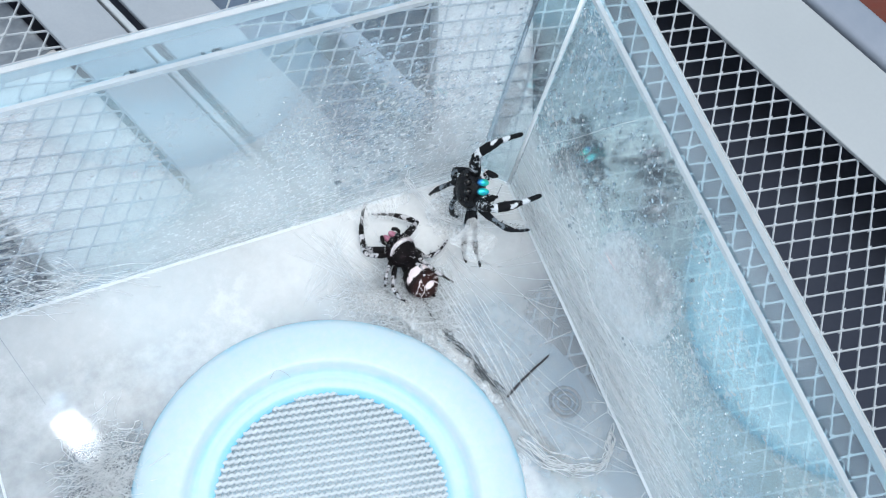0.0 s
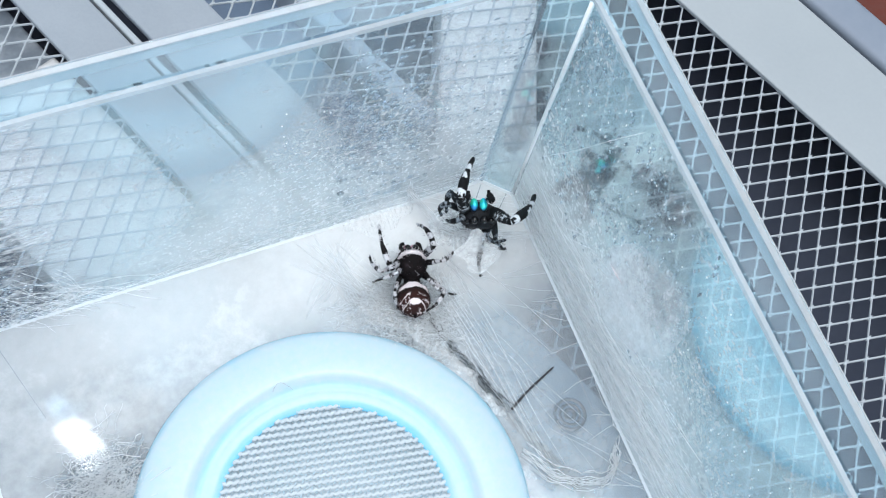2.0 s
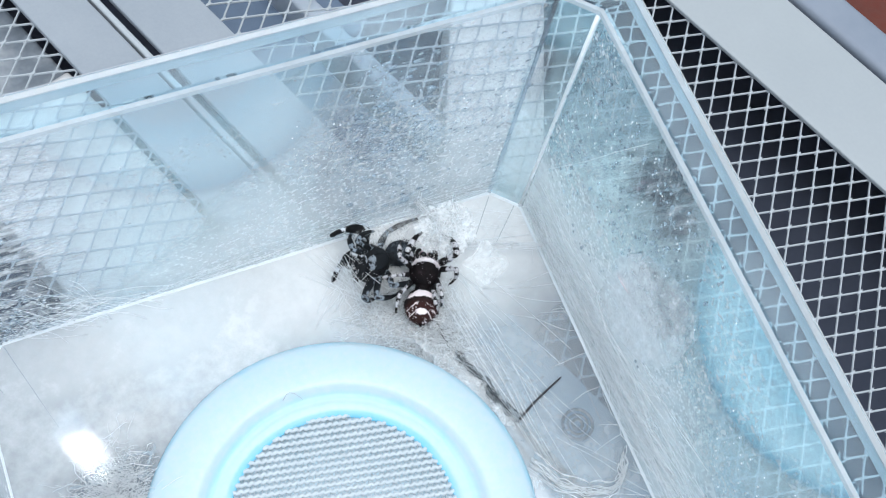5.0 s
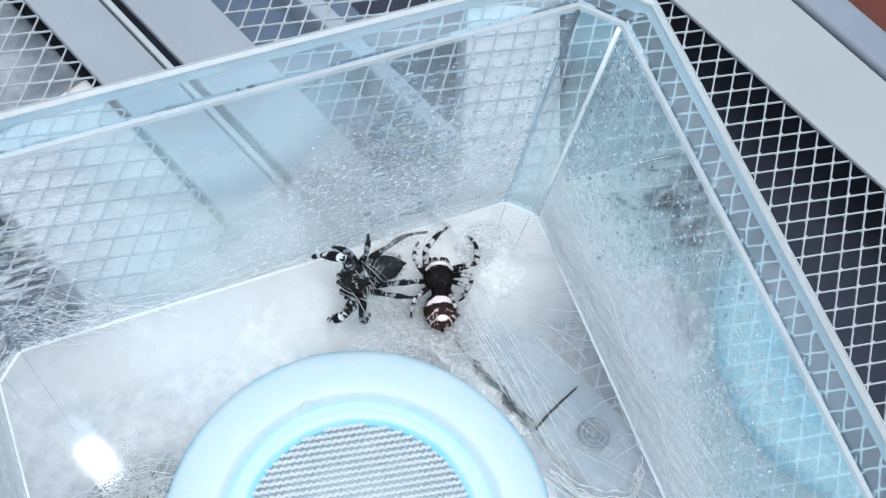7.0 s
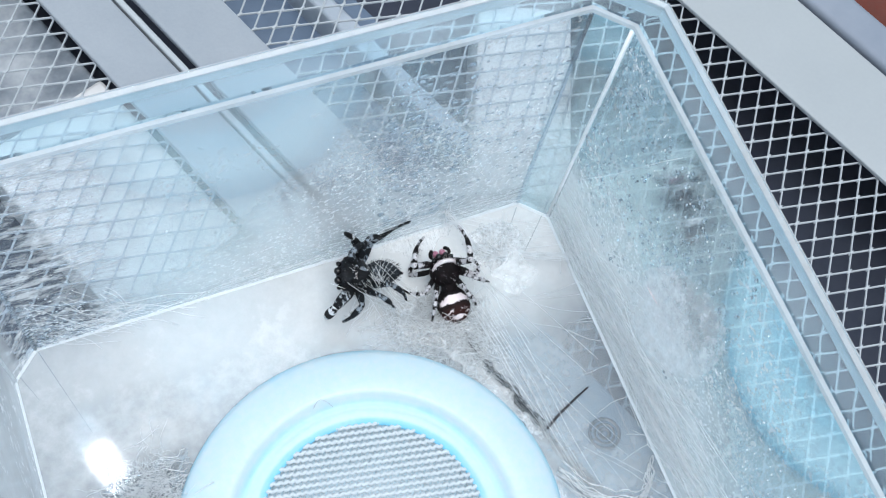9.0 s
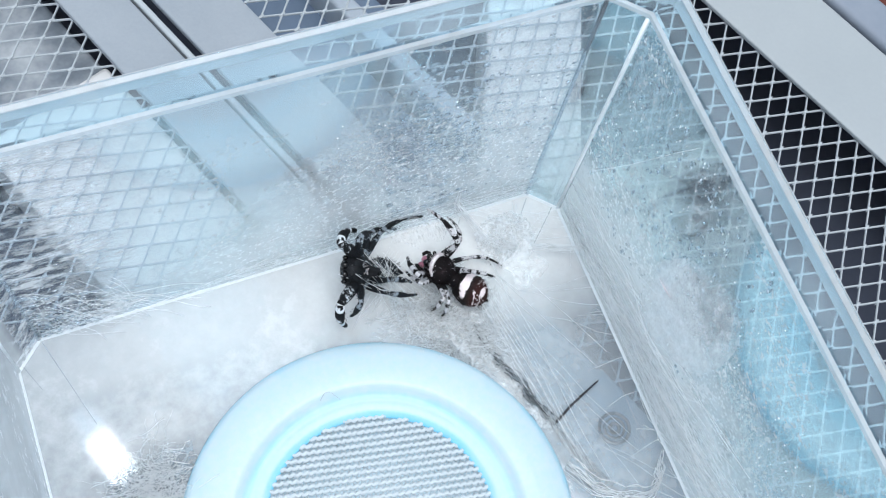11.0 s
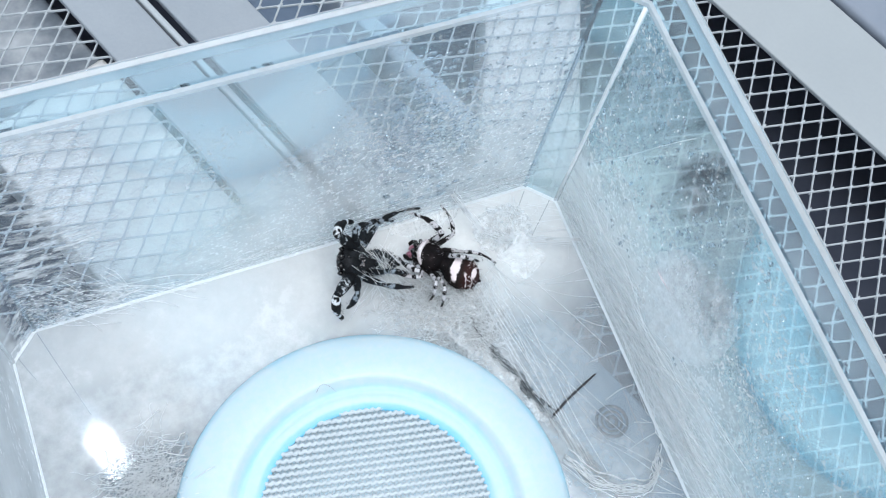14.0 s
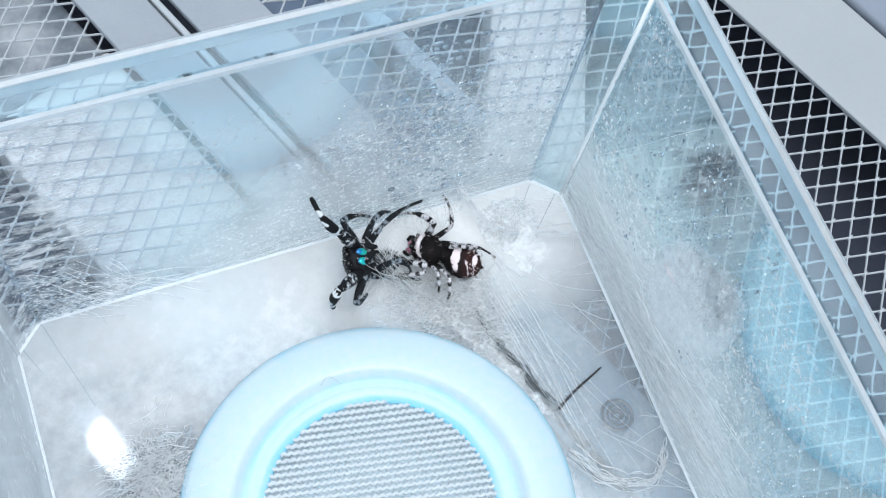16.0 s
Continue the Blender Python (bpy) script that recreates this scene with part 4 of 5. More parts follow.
def gap_slivers(v, f):
    """Dark slivers that paint the shade in the crack between the silk and the floor, thicker towards one end."""
    way = [Vector(p) for p in ((98.7, -28.1), (98.8, -30.4), (100.2, -36.5), (102.1, -40.3), (103.8, -44.0), (104.5, -47.8), (106.1, -51.7), (107.8, -55.1))]
    for q in range(120):
        k = (len(way) - 1.001) * RS.random() ** 0.8
        a, b = way[int(k)], way[int(k) + 1]
        d = (b - a).normalized()
        c = a.lerp(b, k % 1) + Vector((-d.y, d.x)) * RS.gauss(0.15, 0.30 + 0.06 * k)
        half, w = RS.uniform(0.4, 1.7), RS.choice((0.04, 0.06, 0.09, 0.14))
        line = [Vector((c.x + d.x * half * u + RS.gauss(0, 0.14), c.y + d.y * half * u + RS.gauss(0, 0.14), 0.8 + RS.uniform(0, 1.0))) for u in (-1, -0.5, 0, 0.5, 1)]
        tube_into(v, f, line, [w * RS.uniform(0.4, 1.3) for _ in line], 4)


v, f = [], []
gap_slivers(v, f)
tagged(part_data("gap_shade", v, f, M_GAP), "dark slivers painting the shade beside the silk along the vent", "debris", kind="stuff")
v, f = [], []
tube_into(v, f, [Vector(p) for p in ((129.5, -40.9, 37.5), (129.4, -43.6, 38.0), (129.5, -46.4, 38.5))], [0.25, 0.42, 0.25], 6)
tagged(part_data("husk", v, f, M_WHITE_HAIR), "small pale husk stuck to the wall silk", "husk")
v, f = [], []
tube_into(v, f, [Vector((CX - 3.5 + 4.2 * t, CY + 30.5 + 2.0 * math.sin(3.1 * t) - 1.2 * t, 4.55)) for t in (0, 0.15, 0.3, 0.5, 0.7, 0.85, 1.0)], 0.045, 4)
tagged(part_data("hair", v, f, M_BAR), "fine curled hair lying on the vent ring", "hair")


# ---------------------------------------------------------------- the spiders (local: forward +y, up +z, millimetres)
def tapered(pts, radii, sides=10):
    verts, faces = [], []
    tube_into(verts, faces, [Vector(p) for p in pts], radii, sides)
    return verts, faces


def leg(spider, name, hip, l1, l2, r, mat, tip_mat):
    """One leg: a thick upper piece and a slender lower piece with hairs, hinged at the knee."""
    v, f = tapered([(0, 0, 0), (0, l1 * 0.12, 0.1), (0, l1 * 0.35, 0.25), (0, l1 * 0.68, 0.2), (0, l1 * 0.86, 0.05), (0, l1, 0)],
                   [r * 0.7, r * 0.95, r * 1.2, r * 1.08, r * 0.82, r * 0.72])
    hairs(v, f, l1, r * 1.05, 26)
    up = part_data("leg", v, f, mat, spider)
    v, f = tapered([(0, -0.1, 0), (0, l2 * 0.12, l2 * 0.04), (0, l2 * 0.3, l2 * 0.085), (0, l2 * 0.48, l2 * 0.1), (0, l2 * 0.55, l2 * 0.1), (0, l2 * 0.78, l2 * 0.06), (0, l2 * 0.94, l2 * 0.01), (0, l2, 0)],
                   [r * 0.72, r * 0.9, r * 0.95, r * 0.75, r * 0.55, r * 0.48, r * 0.46, r * 0.3])
    hairs(v, f, l2, r * 0.7, 30)
    low = part_data("leg_tip", v, f, tip_mat, up)
    return name, Vector(hip), l1, l2, up, low


def hairs(v, f, length, r, count):
    for _ in range(count):
        y, a = RS.uniform(0.08, 0.97) * length, RS.uniform(0, 6.28)
        d = Vector((math.cos(a), 0.5, math.sin(a))).normalized()
        p = Vector((math.cos(a) * r * 0.7, y, math.sin(a) * r * 0.7))
        tube_into(v, f, [p, p + d * RS.uniform(0.35, 0.75)], [0.05, 0.012], 3)


def fur(size, centre, count, length, seed):
    """Short hairs that stand off an oval body."""
    rs = random.Random(seed)
    v, f = [], []
    for _ in range(count):
        d = Vector((rs.gauss(0, 1), rs.gauss(0, 1), rs.gauss(0, 1))).normalized()
        p = Vector((d.x * size[0], d.y * size[1], d.z * size[2])) * 0.98
        n = Vector((d.x / size[0], d.y / size[1], d.z / size[2])).normalized() + Vector((0, -0.6, 0.1))
        p += Vector(centre)
        tube_into(v, f, [p, p + n.normalized() * rs.uniform(0.5, 1.2) * length], [0.045, 0.01], 3)
    return v, f


def spider(name, label, s, mats, eyes_white, hips, lengths, legw):
    root = thing(name, 0, 0, 0, label, "spider")
    cara, abd, chel, legm, tipm = mats
    cs, cc = (3.7 * s, 4.1 * s, 2.5 * s), (0, 4.3 * s, 0.4)
    bm = ball_bm(cs, None, 28, 18, 0.25, 3)
    for q in bm.verts:                       # square-fronted head, narrower waist
        if q.co.y > 0:
            q.co.x *= 1 - 0.05 * q.co.y / cs[1]
            q.co.z *= 1.0 + 0.12 * q.co.y / cs[1]
        else:
            q.co.x *= 1 - 0.25 * (q.co.y / cs[1]) ** 2
    bmesh.ops.translate(bm, vec=cc, verts=bm.verts)
    part("carapace", bm, cara, root)
    v, f = fur(cs, cc, 260, 0.7, 5)
    part_data("carapace_hair", v, f, M_LEG_FT if eyes_white else M_CARA_M, root)
    asz, ac = (3.9 * s, 4.5 * s, 3.3 * s), (0, -3.4 * s, 0.5)
    if eyes_white == 0:
        asz = (2.45 * s, 3.7 * s, 2.15 * s)
        ac = (0, -4.0 * s, 0.5)
    bm = ball_bm(asz, None, 30, 20, 0.35, 9)
    for q in bm.verts:
        t = q.co.y / asz[1]
        q.co.x *= 1.0 - 0.06 * t * t - 0.06 * max(0, -t) ** 2
        if eyes_white == 0:                  # the male's tapers to a point
            q.co.x *= 1 - 0.42 * max(0, -t) ** 1.6
            q.co.z *= 1 - 0.30 * max(0, -t) ** 1.6
    ab = part("abdomen", bm, abd, root, "", True, Matrix.Translation(Vector(ac) * MM))
    v, f = fur(asz, (0, 0, 0), 420, 0.8, 6)
    part_data("abdomen_hair", v, f, abd, ab)
    v, f = tapered([(0, -asz[1] * 0.92, 0), (0.25, -asz[1] * 1.12, -0.1)], [0.55, 0.2], 6)
    part_data("spinneret", v, f, cara, ab)
    v, f = tapered([(0, 1.9 * s, 0.3), (0, 0.9, 0.3), (0, -0.9, 0.4), (0, -1.8, 0.4)], [1.6 * s, 1.9 * s if eyes_white else 1.0, 2.0 * s if eyes_white else 1.1, 1.6], 10)
    part_data("waist", v, f, cara, root)
    fy = cc[1] + cs[1]
    palps, jaws = [], []
    for x, y, z, r in ((0.85, 0.05, 0.9, 0.74), (-0.85, 0.05, 0.9, 0.74), (2.15, -0.5, 1.05, 0.48), (-2.15, -0.5, 1.05, 0.48),
                       (2.25, -2.6, 1.9, 0.3), (-2.25, -2.6, 1.9, 0.3), (2.2, -1.5, 1.85, 0.14), (-2.2, -1.5, 1.85, 0.14)):
        part("eye", ball_bm((r * s, r * s, r * s), Matrix.Translation((x * s, fy + (y - 0.25) * s, cc[2] + z * s)), 12, 8), M_EYE, root)
    for x in (-1, 1):
        jaw = part("chelicera", ball_bm((0.78 * s, 0.8 * s, 1.35 * s), Matrix.Translation((x * 0.85 * s, fy - 0.1 * s, cc[2] - 1.7 * s)) @ pose(0, 0, 0, 18, 0, 0), 16, 12), chel, root)
        jaws.append((Vector((0, fy - 0.3 * s, cc[2] - 0.6 * s)), jaw))
        base = Vector((x * 2.0 * s, fy - 0.9 * s, -0.9 * s)) if eyes_white else Vector((x * 1.5 * s, fy - 0.6 * s, -2.5 * s))
        k = 0.72 * s if eyes_white else s
        v, f = tapered([(0, 0, 0), (x * 0.5 * k, 1.1 * k, 0.4 * k), (x * 0.2 * k, 2.1 * k, 0.1 * k), (-x * 0.5 * k, 2.5 * k, -0.8 * k), (-x * 0.6 * k, 2.3 * k, -1.6 * k)],
                       [0.4 * k, 0.55 * k, 0.62 * k, 0.6 * k, 0.3 * k], 8)
        hairs(v, f, 2.2 * k, 0.6 * k, 40)
        palp = part_data("palp", v, f, M_PALP if eyes_white == 0 else legm, root)
        if eyes_white == 0:                   # brush of white hair on the palp
            v, f = [], []
            brush = random.Random(11 + x)
            for _ in range(34):
                k = brush.uniform(0.9, 2.3) * s
                p = Vector((x * 0.3 * s, k, 0.2 * s)) + Vector((brush.gauss(0, 0.25), 0, brush.gauss(0, 0.25)))
                tube_into(v, f, [p, p + Vector((brush.gauss(0, 0.3), brush.uniform(0.1, 0.5), brush.uniform(0.1, 0.7)))], [0.16, 0.05], 3)
            part_data("palp_tuft", v, f, M_WHITE_HAIR, palp, "white hair tuft")
        palp.location = base * MM
        palps.append((x, base, palp))
    if eyes_white:                            # white brow across the front of the head
        v, f = tapered([(-3.2 * s, fy - 2.9 * s, 1.9 * s), (-2.3 * s, fy - 1.85 * s, 2.3 * s), (-0.9 * s, fy - 1.3 * s, 2.5 * s), (0.9 * s, fy - 1.3 * s, 2.5 * s), (2.3 * s, fy - 1.85 * s, 2.3 * s), (3.2 * s, fy - 2.9 * s, 1.9 * s)],
                       [0.25 * s, 0.42 * s, 0.5 * s, 0.5 * s, 0.42 * s, 0.25 * s], 8)
        brush = random.Random(4)
        for _ in range(90):
            k = brush.uniform(-1, 1)
            p = Vector((k * 3.0 * s, fy - (1.3 + 1.5 * k * k) * s + brush.gauss(0, 0.35), 2.3 * s + brush.uniform(0, 0.5)))
            tube_into(v, f, [p, p + Vector((brush.gauss(0, 0.3), brush.uniform(0.2, 0.9), brush.uniform(0.1, 0.5)))], [0.06, 0.015], 3)
        part_data("brow", v, f, M_WHITE_HAIR, root, "white hair band")
    else:
        for x in (-1, 1):
            v, f = tapered([(x * 2.9 * s, fy - 3.5 * s, 1.3 * s), (x * 3.25 * s, fy - 5.0 * s, 0.6 * s), (x * 2.7 * s, fy - 6.6 * s, 0.5 * s)], [0.2 * s, 0.32 * s, 0.15 * s], 6)
            part_data("cheek_band", v, f, M_WHITE_HAIR, root, "white side stripe")
    part("sternum", ball_bm((1.7 * s, 2.6 * s, 0.7 * s), Matrix.Translation((0, 3.9 * s, cc[2] - 2.3 * s)), 14, 8), cara if eyes_white else M_LEG_MG, root)
    legs = []
    for key in ("L1", "L2", "L3", "L4", "R1", "R2", "R3", "R4"):
        hx, hy, hz = hips[key[1]]
        l1, l2 = lengths[key[1]]
        m1, m2, w = legw[key[1]]
        legs.append(leg(root, key, ((-hx if key[0] == "L" else hx) * s, hy * s, hz), l1, l2, w, m1, m2))
    return root, legs, ab, palps, jaws


HIPS = {"1": (2.3, 6.3, -0.8), "2": (2.6, 4.9, -0.9), "3": (2.6, 3.5, -0.9), "4": (2.2, 2.1, -0.8)}
female, female_legs, female_abdomen, female_palps, female_jaws = spider("female_spider", "black jumping spider with white-banded rusty abdomen on silk", 1.0,
                             (M_CARAPACE, M_ABD_F, M_PINK, M_LEG_F, M_LEG_FT), 1, HIPS,
                             {"1": (7.6, 11.0), "2": (6.6, 7.6), "3": (6.8, 8.2), "4": (7.2, 7.6)},
                             {"1": (M_LEG_F, M_LEG_FT, 0.74), "2": (M_LEG_F, M_LEG_FT, 0.56), "3": (M_LEG_F, M_LEG_FT, 0.5), "4": (M_LEG_F, M_LEG_FT, 0.55)})
male, male_legs, male_abdomen, male_palps, male_jaws = spider("male_spider", "black and grey jumping spider with turquoise chelicerae and banded legs", 1.24,
                         (M_CARA_M, M_ABD_M, M_IRID, M_LEG_M, M_LEG_MT), 0, HIPS,
                         {"1": (7.6, 11.5), "2": (7.2, 8.4), "3": (7.0, 8.4), "4": (7.8, 11.0)},
                         {"1": (M_LEG_M, M_LEG_MT, 1.2), "2": (M_LEG_MG, M_LEG_MG, 0.78), "3": (M_LEG_MG, M_LEG_MG, 0.7), "4": (M_LEG_MG, M_LEG_MG, 0.7)})


# ---------------------------------------------------------------- what moves
# seconds, x, y (millimetres), heading, pitch in degrees
FEMALE_BODY = [
    (0, 97.8, -19.6, 19, 36),
    (1, 97.8, -19.6, 19, 36),
    (1.5, 96.5, -20.8, -15, 30),
    (2.5, 97.7, -21.1, -21, 6),
    (3.5, 97.5, -21.7, -22, 6),
    (4.2, 97.8, -20.7, -31, 30),
    (6.4, 98.4, -19.2, -18, 6),
    (7.6, 98.4, -19.2, -18, 6),
    (8.5, 98.6, -17.3, -11, 36),
    (11, 97.8, -17.2, 41, 16),
    (12.5, 98.4, -15.3, 40, 18),
    (13.4, 98.4, -15.3, 40, 18),
    (14.4, 95.8, -14.8, 54, 8),
    (15, 95.8, -14.8, 54, 8),
    (16, 96, -14.2, 54, 6),
]
# seconds, foot (millimetres), turn of the knee about the line from hip to foot in degrees
FEMALE_FEET = {
    "L1": [(0, 93.6, -1.4, 5.2, -133), (1, 93.6, -1.4, 5.2, -133), (1.5, 89.7, -7.3, 15.1, -7), (2.5, 97.7, -7.1, 6.2, 0), (3.5, 100.5, -5.3, 6.7, 10), (4.2, 101.6, -8.7, 6.2, 18), (6.4, 106.3, -4.9, 8, 12), (7.6, 106.3, -4.9, 8, 12), (8.5, 98.2, -3.6, 8, -15), (11, 89.4, -8.1, 4.1, 3), (13.4, 89.4, -8.1, 4.1, 3), (14.4, 86.5, -10.1, 2.1, -5), (16, 86.5, -10.1, 2.1, -5)],
    "L2": [(0, 90.3, -11.2, 4.5, -10), (1, 90.3, -11.2, 4.5, -10), (1.5, 91, -10.9, 3.8, -45), (2.5, 90.1, -11.2, 3.8, -35), (3.5, 91.2, -10.1, 2.4, -23), (4.2, 97.2, -8.8, 7.1, 0), (6.4, 98.7, -5.2, 4.9, 3), (7.6, 98.7, -5.2, 4.9, 3), (8.5, 98.4, -3.3, 0.6, -106), (11, 87.6, -11.7, 5.1, -4), (13.4, 87.6, -11.7, 5.1, -4), (14.4, 84.2, -14.4, 3.6, -17), (16, 84.2, -14.4, 3.6, -17)],
    "L3": [(0, 91.4, -21.6, 1.6, -18), (1, 91.4, -21.6, 1.6, -18), (1.5, 90.1, -21.9, 1.5, -28), (2.5, 87.5, -13.2, 6.6, -47), (3.5, 87.5, -11.4, 2.8, -33), (4.2, 88.5, -14.2, 3.1, -32), (6.4, 89.8, -11.8, 1.2, -15), (7.6, 89.8, -11.8, 1.2, -15), (8.5, 87.9, -11.1, 3.1, -51), (11, 90, -21.2, 0.6, -33), (13.4, 90, -21.2, 0.6, -33), (14.4, 92, -21, 0.7, -21), (16, 92, -21, 0.7, -21)],
    "L4": [(0, 95.2, -26.6, 0.7, 3), (1, 95.2, -26.6, 0.7, 3), (1.5, 94.1, -26.3, 1, -14), (2.5, 91.7, -23.8, 0.8, -25), (3.5, 91.2, -23.5, 0.6, -20), (4.2, 90.9, -23.1, 0.7, -27), (6.4, 90.9, -21.5, 0.7, -19), (7.6, 90.9, -21.5, 0.7, -19), (8.5, 92.3, -22.5, 0.7, -32), (11, 92.2, -23.7, 1, -26), (13.4, 92.2, -23.7, 1, -26), (14.4, 93.4, -23.5, 0.6, -30), (16, 93.4, -23.5, 0.6, -30)],
    "R1": [(0, 94.2, -4.2, 4.1, 75), (1, 94.2, -4.2, 4.1, 75), (1.5, 99.8, -7.3, 6.7, -22), (2.5, 107, -8.7, 5.2, -13), (3.5, 106.7, -8.8, 3.2, -1), (4.2, 105.2, -9.7, 6.3, -12), (6.4, 110.8, -6.4, 3.2, 19), (7.6, 110.8, -6.4, 3.2, 19), (8.5, 106.9, -6.2, 9.6, -2), (11, 96.4, -0.8, 11, 4), (13.4, 96.4, -0.8, 11, 4), (14.4, 90.1, -0.9, 4.5, -10), (16, 90.1, -0.9, 4.5, -10)],
    "R2": [(0, 109.7, -15.2, 1.1, 125), (1, 109.7, -15.2, 1.1, 125), (1.5, 108.9, -16.4, 6.2, 11), (2.5, 109.3, -17.3, 3.4, 23), (3.5, 110, -18.5, 3.3, 24), (4.2, 105.1, -20.5, 3.5, 8), (6.4, 103.8, -20.1, 1.1, 0), (7.6, 103.8, -20.1, 1.1, 0), (8.5, 107.9, -15.4, 3.8, 51), (11, 101.9, -1.6, 4.6, 48), (13.4, 101.9, -1.6, 4.6, 48), (14.4, 99.9, -0.9, 8.4, 101), (16, 99.9, -0.9, 8.4, 101)],
    "R3": [(0, 106.7, -26, 2.2, 65), (1, 106.7, -26, 2.2, 65), (1.5, 106.4, -26, 1.9, 55), (2.5, 106.8, -25.9, 0.9, 59), (3.5, 101.4, -26.4, 0.7, 44), (4.2, 100.8, -26.1, 0.6, 52), (6.4, 102.6, -20.9, 0.6, 18), (7.6, 102.6, -20.9, 0.6, 18), (8.5, 107.5, -18.9, 3.3, 63), (11, 111, -16.3, 0.8, -49), (13.4, 111, -16.3, 0.8, -49), (14.4, 108.2, -19.1, 5, -34), (16, 108.2, -19.1, 5, -34)],
    "R4": [(0, 98, -26.8, 0.6, 24), (1, 98, -26.8, 0.6, 24), (1.5, 97, -27.4, 0.8, 19), (2.5, 96.1, -30.4, 10, -104), (3.5, 99.5, -27.4, 1, 44), (4.2, 99.1, -26.6, 0.9, 45), (6.4, 101.8, -24.3, 0.6, 48), (7.6, 101.8, -24.3, 0.6, 48), (8.5, 103, -23.1, 0.7, 49), (11, 106.9, -19.4, 4.7, 54), (13.4, 106.9, -19.4, 4.7, 54), (14.4, 104, -14.3, 2.8, 53), (16, 104, -14.3, 2.8, 53)],
}
# seconds, place (millimetres), forward, up
MALE_BODY = [
    (0, (116.1, -8.5, 11), (-0.12, -0.35, 0.93), (-0.94, 0.34, 0.01)),
    (1, (116.1, -8.5, 11), (-0.12, -0.35, 0.93), (-0.94, 0.34, 0.01)),
    (1.5, (115.8, -11.6, 9.9), (-0.16, -0.29, 0.94), (-0.92, -0.31, -0.25)),
    (2, (117, -11.9, 8.9), (-0.27, -0.28, 0.92), (-0.28, -0.89, -0.35)),
    (2.5, (117.8, -12.5, 7.5), (-0.28, 0.14, 0.95), (-0.73, -0.67, -0.11)),
    (2.7, (110.5, -10.5, 6.2), (-0.51, 0.59, 0.62), (-0.7, 0.14, -0.7)),
    (3, (105.1, -14.1, 4.8), (-0.26, 0.95, 0.16), (0.04, 0.17, -0.98)),
    (3.5, (105.7, -11.9, 4.5), (-0.89, 0.41, 0.21), (-0.09, 0.28, -0.95)),
    (4, (99.9, -10.6, 4.2), (-1, 0.04, 0.03), (-0.01, 0.39, -0.92)),
    (6.4, (85.4, -8.8, 4.7), (-0.76, -0.35, 0.55), (-0.65, 0.33, -0.68)),
    (7.6, (85.4, -8.8, 4.7), (-0.76, -0.35, 0.55), (-0.65, 0.33, -0.68)),
    (8.5, (82.1, -7.7, 4.6), (-0.68, -0.16, 0.71), (-0.7, 0.43, -0.57)),
    (11, (78.8, -8.3, 4.5), (-0.45, -0.23, 0.86), (-0.83, 0.47, -0.3)),
    (14.7, (78.8, -8.3, 4.5), (-0.45, -0.23, 0.86), (-0.83, 0.47, -0.3)),
    (14.95, (78.7, -9.6, 4.5), (-0.4, -0.12, 0.91), (-0.84, 0.44, -0.31)),
    (15.3, (78.7, -9.6, 4.5), (-0.4, -0.12, 0.91), (-0.84, 0.44, -0.31)),
    (16, (77.8, -11, 4.4), (-0.36, -0.07, 0.93), (-0.92, 0.15, -0.35)),
]
